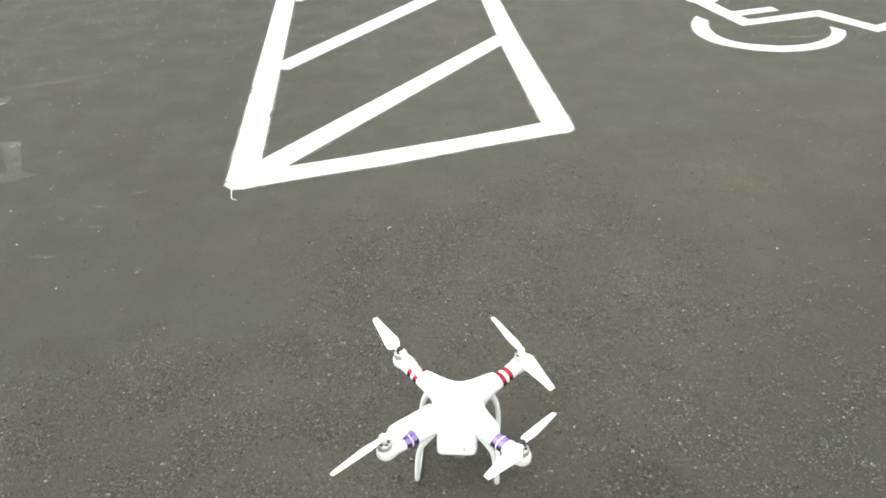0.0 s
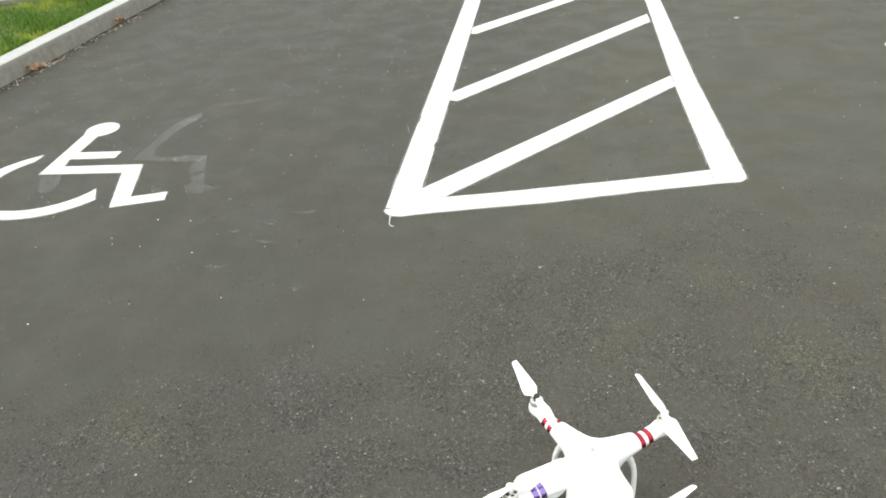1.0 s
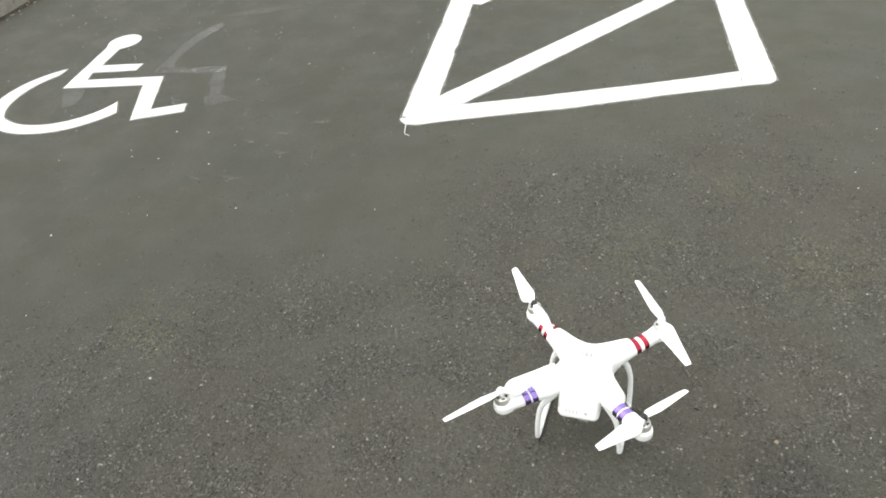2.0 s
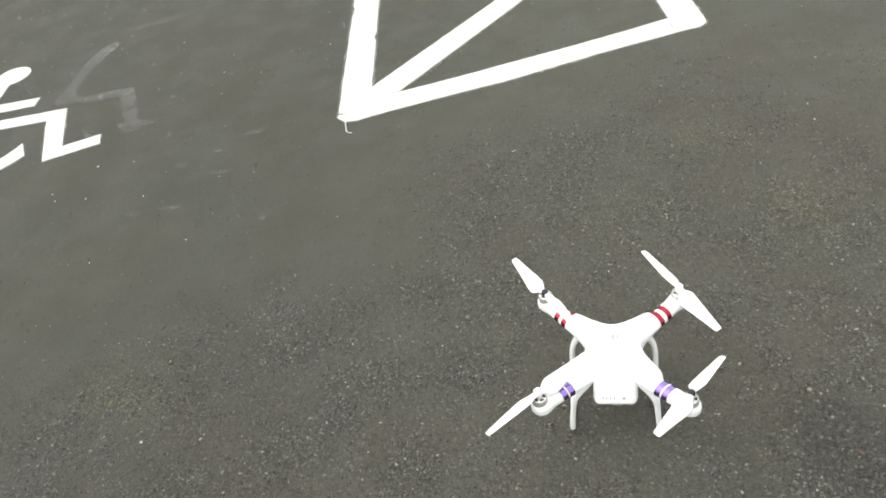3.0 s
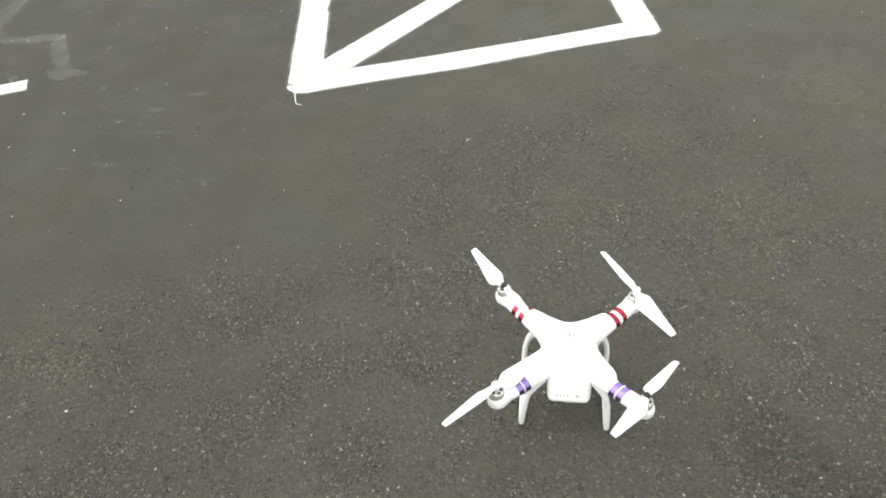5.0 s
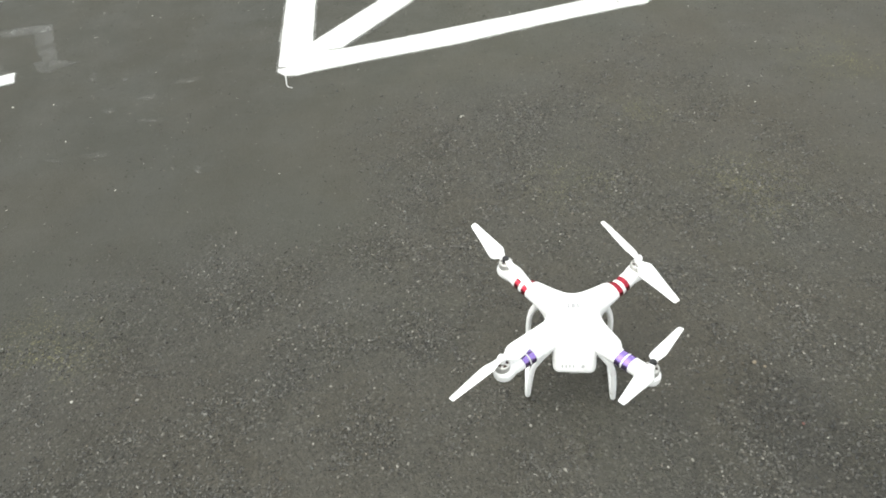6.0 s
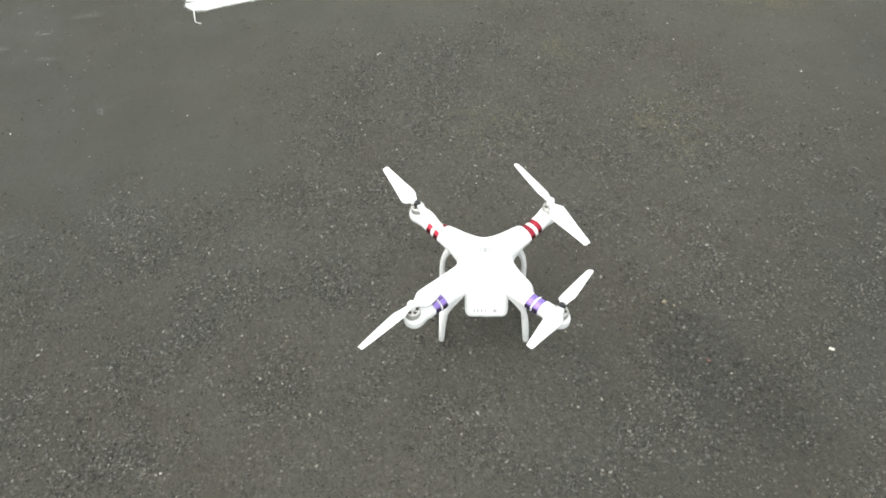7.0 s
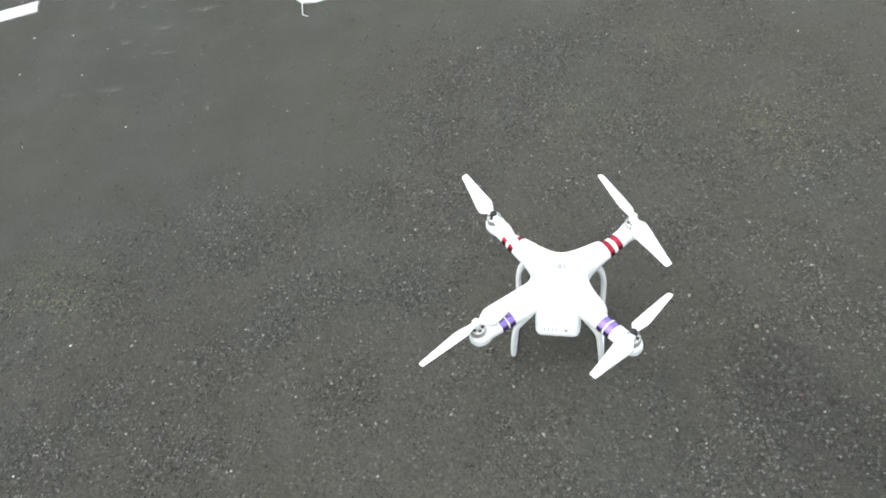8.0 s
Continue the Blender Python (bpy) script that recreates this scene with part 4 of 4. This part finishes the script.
for sx in (-1, 1):
    for r in (0.1175, 0.1360):
        part("arm_stripe", arm_band(sx, 1, r - 0.0052, r + 0.0052), RED, drone, "red foil stripe round the arm", True)
    for r in (0.1190, 0.1350):
        part("arm_stripe", arm_band(sx, -1, r - 0.0062, r + 0.0062), PURPLE, drone, "purple foil stripe round the arm", True)


# battery in the rear
def battery_body():
    bm = block((0.0800, 0.074, 0.070), 0.012, (0.0020, -0.046, 0.134), 4)
    for v in bm.verts:
        if v.co.y < -0.05 and v.co.z > 0.100:
            v.co.y += 0.024 * (v.co.z - 0.100) / 0.060
        if v.co.z > 0.14:
            v.co.z += 0.30 * min(0.0, v.co.y + 0.02)
    return bm


battery = part("battery", battery_body(), PLASTIC, drone, "white battery pack with charge lights", True)
# the slanted rear face carries four light slits and a round button
face_at = Matrix.Translation((0, -0.0755, 0.1170)) @ Matrix.Rotation(radians(65), 4, "X")
for i in range(4):
    slit = block((0.0022, 0.0060, 0.0010), 0.0004, (-0.0205 + i * 0.0068, 0, 0), 1)
    bmesh.ops.transform(slit, matrix=face_at, verts=slit.verts)
    part("charge_light", slit, GREY, battery, "small grey charge light slit")
button = lathe([(0.0031, -0.0010), (0.0033, 0.0004), (0.0028, 0.0010)], 20, at=(0.0170, 0, 0))
bmesh.ops.transform(button, matrix=face_at, verts=button.verts)
part("power_button", button, GREY, battery, "round grey power button", True)

# printed mark on the lid, as plain bars
for x, w in ((-0.0085, 0.0035), (0.0, 0.0075), (0.0085, 0.0040)):
    near = np.hypot(shell_verts[:, 0] - x, shell_verts[:, 1] - 0.024) < 0.004
    part("printed_mark", block((w, 0.0110, 0.0022), 0.0004, (x, 0.024, float(shell_verts[near, 2].max()) + 0.0001), 1), MARK, drone, "faint grey printed mark")


# the small camera that hangs under the belly
camera_body = part("belly_camera", block((0.022, 0.030, 0.034), 0.004, (0.006, -0.030, 0.0710)), SILVER, drone, "small grey camera under the belly", True)
part("mount", block((0.014, 0.016, 0.020), 0.002, (0.006, -0.028, 0.0960)), BLACK, camera_body, "dark camera mount", True)


# landing skids
def skid(side):
    """One side's loop: rear leg, ground bar, front leg, of flat oval section."""
    pts = [(0.048, -0.054, 0.136), (0.063, -0.062, 0.117), (0.0735, -0.066, 0.094), (0.0785, -0.067, 0.055), (0.0810, -0.064, 0.016), (0.0815, -0.058, 0.0065), (0.0815, -0.045, 0.0055),
           (0.0815, 0.0, 0.0055), (0.0815, 0.045, 0.0055), (0.0815, 0.058, 0.0065), (0.0810, 0.064, 0.016), (0.0815, 0.067, 0.048), (0.0800, 0.068, 0.086), (0.073, 0.068, 0.112), (0.058, 0.066, 0.136)]
    line = smooth_path([(x * side, y, z) for x, y, z in pts], 5)
    return tube(line, lambda f: (0.0053 + 0.004 * max(0.0, abs(f - 0.5) - 0.38) / 0.12, 0.0056), 12, Vector((side, 0, 0.001)))


for side in (-1, 1):
    part("landing_skid", skid(side), PLASTIC, drone, "white moulded landing skid", True)


# motors and propellers
def blade(hand):
    """One blade along +x: leading edge on the side of hand, twisted, thick in the middle."""
    bm = bmesh.new()
    stations = [(0.004, 0.012, 6), (0.011, 0.015, 18), (0.019, 0.027, 30), (0.026, 0.0330, 30), (0.036, 0.0320, 28), (0.056, 0.0268, 25),
                (0.076, 0.0218, 22), (0.095, 0.0175, 19), (0.109, 0.0148, 17), (0.1170, 0.0125, 16), (0.1192, 0.0105, 16)]
    rings = []
    for r, chord, twist in stations:
        ring = []
        back = 0.62 * chord
        for k in range(12):
            a = k * math.tau / 12
            w = 0.5 * chord * math.cos(a)
            thick = (0.0016 if r > 0.015 else 0.0028) * (1 - 0.6 * r / 0.12) * math.sin(a)
            camber = 0.05 * chord * (1 - (w / (0.5 * chord)) ** 2)
            s = w + 0.5 * chord - back
            t = radians(twist)
            ring.append(bm.verts.new((r, hand * (s * math.cos(t) - (thick + camber) * math.sin(t)), s * math.sin(t) + (thick + camber) * math.cos(t))))
        rings.append(ring)
    for p, q in zip(rings, rings[1:]):
        for k in range(12):
            bm.faces.new((p[k], p[(k + 1) % 12], q[(k + 1) % 12], q[k]))
    bm.faces.new(rings[0])
    bm.faces.new(rings[-1])
    bmesh.ops.recalc_face_normals(bm, faces=bm.faces)
    return bm


blades = {hand: as_mesh("blade", blade(hand), PLASTIC, True) for hand in (-1, 1)}


def bell_mesh():
    """A motor bell: the wall, and a top rim that five spokes join to the hub, open between them."""
    bm = lathe([(0.0105, 0.1600), (0.0139, 0.1600), (0.0140, 0.1606), (0.0140, 0.1752), (0.0131, 0.1795), (0.0114, 0.1808), (0.0104, 0.1800), (0.0104, 0.1770)], 36)
    lathe([(0.0052, 0.1768), (0.0056, 0.1812), (0.0042, 0.1832), (0.0030, 0.1836)], 20, bm)
    for k in range(5):
        spoke = block((0.0076, 0.0042, 0.0020), 0.0005, (0.0078, 0, 0.1798), 1)
        bmesh.ops.rotate(spoke, matrix=Matrix.Rotation(k * math.tau / 5, 3, "Z"), verts=spoke.verts)
        me = bpy.data.meshes.new("spoke")
        spoke.to_mesh(me)
        spoke.free()
        bm.from_mesh(me)
        bpy.data.meshes.remove(me)
    return bm


motor_can = as_mesh("bell", bell_mesh(), SILVER, True)
motor_base = as_mesh("windings", lathe([(0.0128, 0.1545), (0.0130, 0.1555), (0.0130, 0.1597), (0.0105, 0.1602), (0.0102, 0.1775), (0.0060, 0.1778)], 30), COPPER, True)
shaft_mesh = as_mesh("shaft", lathe([(0.0032, 0.1770), (0.0032, 0.1870), (0.0026, 0.1875)], 14), SILVER, True)
for sx, sy, hand, turn, dark, lean, ox, oy, oz in ((-1, 1, -1, 124.1, True, -2.2, -0.0019, -0.0009, -0.0042), (1, 1, 1, 122.0, False, -3.6, 0.0, 0.0, 0.0),
                                               (-1, -1, 1, 226.6, False, 1.9, -0.0033, 0.0016, 0.0), (1, -1, -1, 56.6, True, 9.3, 0.0, 0.0016, 0.0)):
    motor = new("motor", motor_can)
    motor.parent = drone
    motor.matrix_basis = pose(ARM * sx + 0.6 * ox, ARM * sy + 0.6 * oy, LIFT[sy], 0, 0, 20 * sx)
    motor["label"] = "silver motor bell with an open spoked top"
    for name, me in (("windings", motor_base), ("shaft", shaft_mesh)):
        ob = new(name, me)
        ob.parent = motor
    nut = lathe([(0.0062, 0.1850), (0.0066, 0.1860), (0.0064, 0.1938), (0.0056, 0.1952), (0.0030, 0.1956)], 18) if dark else lathe([(0.0070, 0.1850), (0.0074, 0.1860), (0.0074, 0.1958), (0.0060, 0.1980), (0.0020, 0.1985)], 18)
    hub = part("propeller", nut, BLACK if dark else PLASTIC, drone, "two-blade white propeller with dark hub nut" if dark else "two-blade white propeller", True)
    hub.matrix_basis = pose(ARM * sx + ox, ARM * sy + oy, LIFT[sy] + oz, 0, 0, turn) @ Matrix.Translation((0, 0, 0.185)) @ pose(0, 0, 0, 0, lean, 0) @ Matrix.Translation((0, 0, -0.185))
    for k in (0, 180):
        b = new("blade", blades[hand])
        b.parent = hub
        b.matrix_basis = pose(0, 0, 0.1895, 0, 0, k)
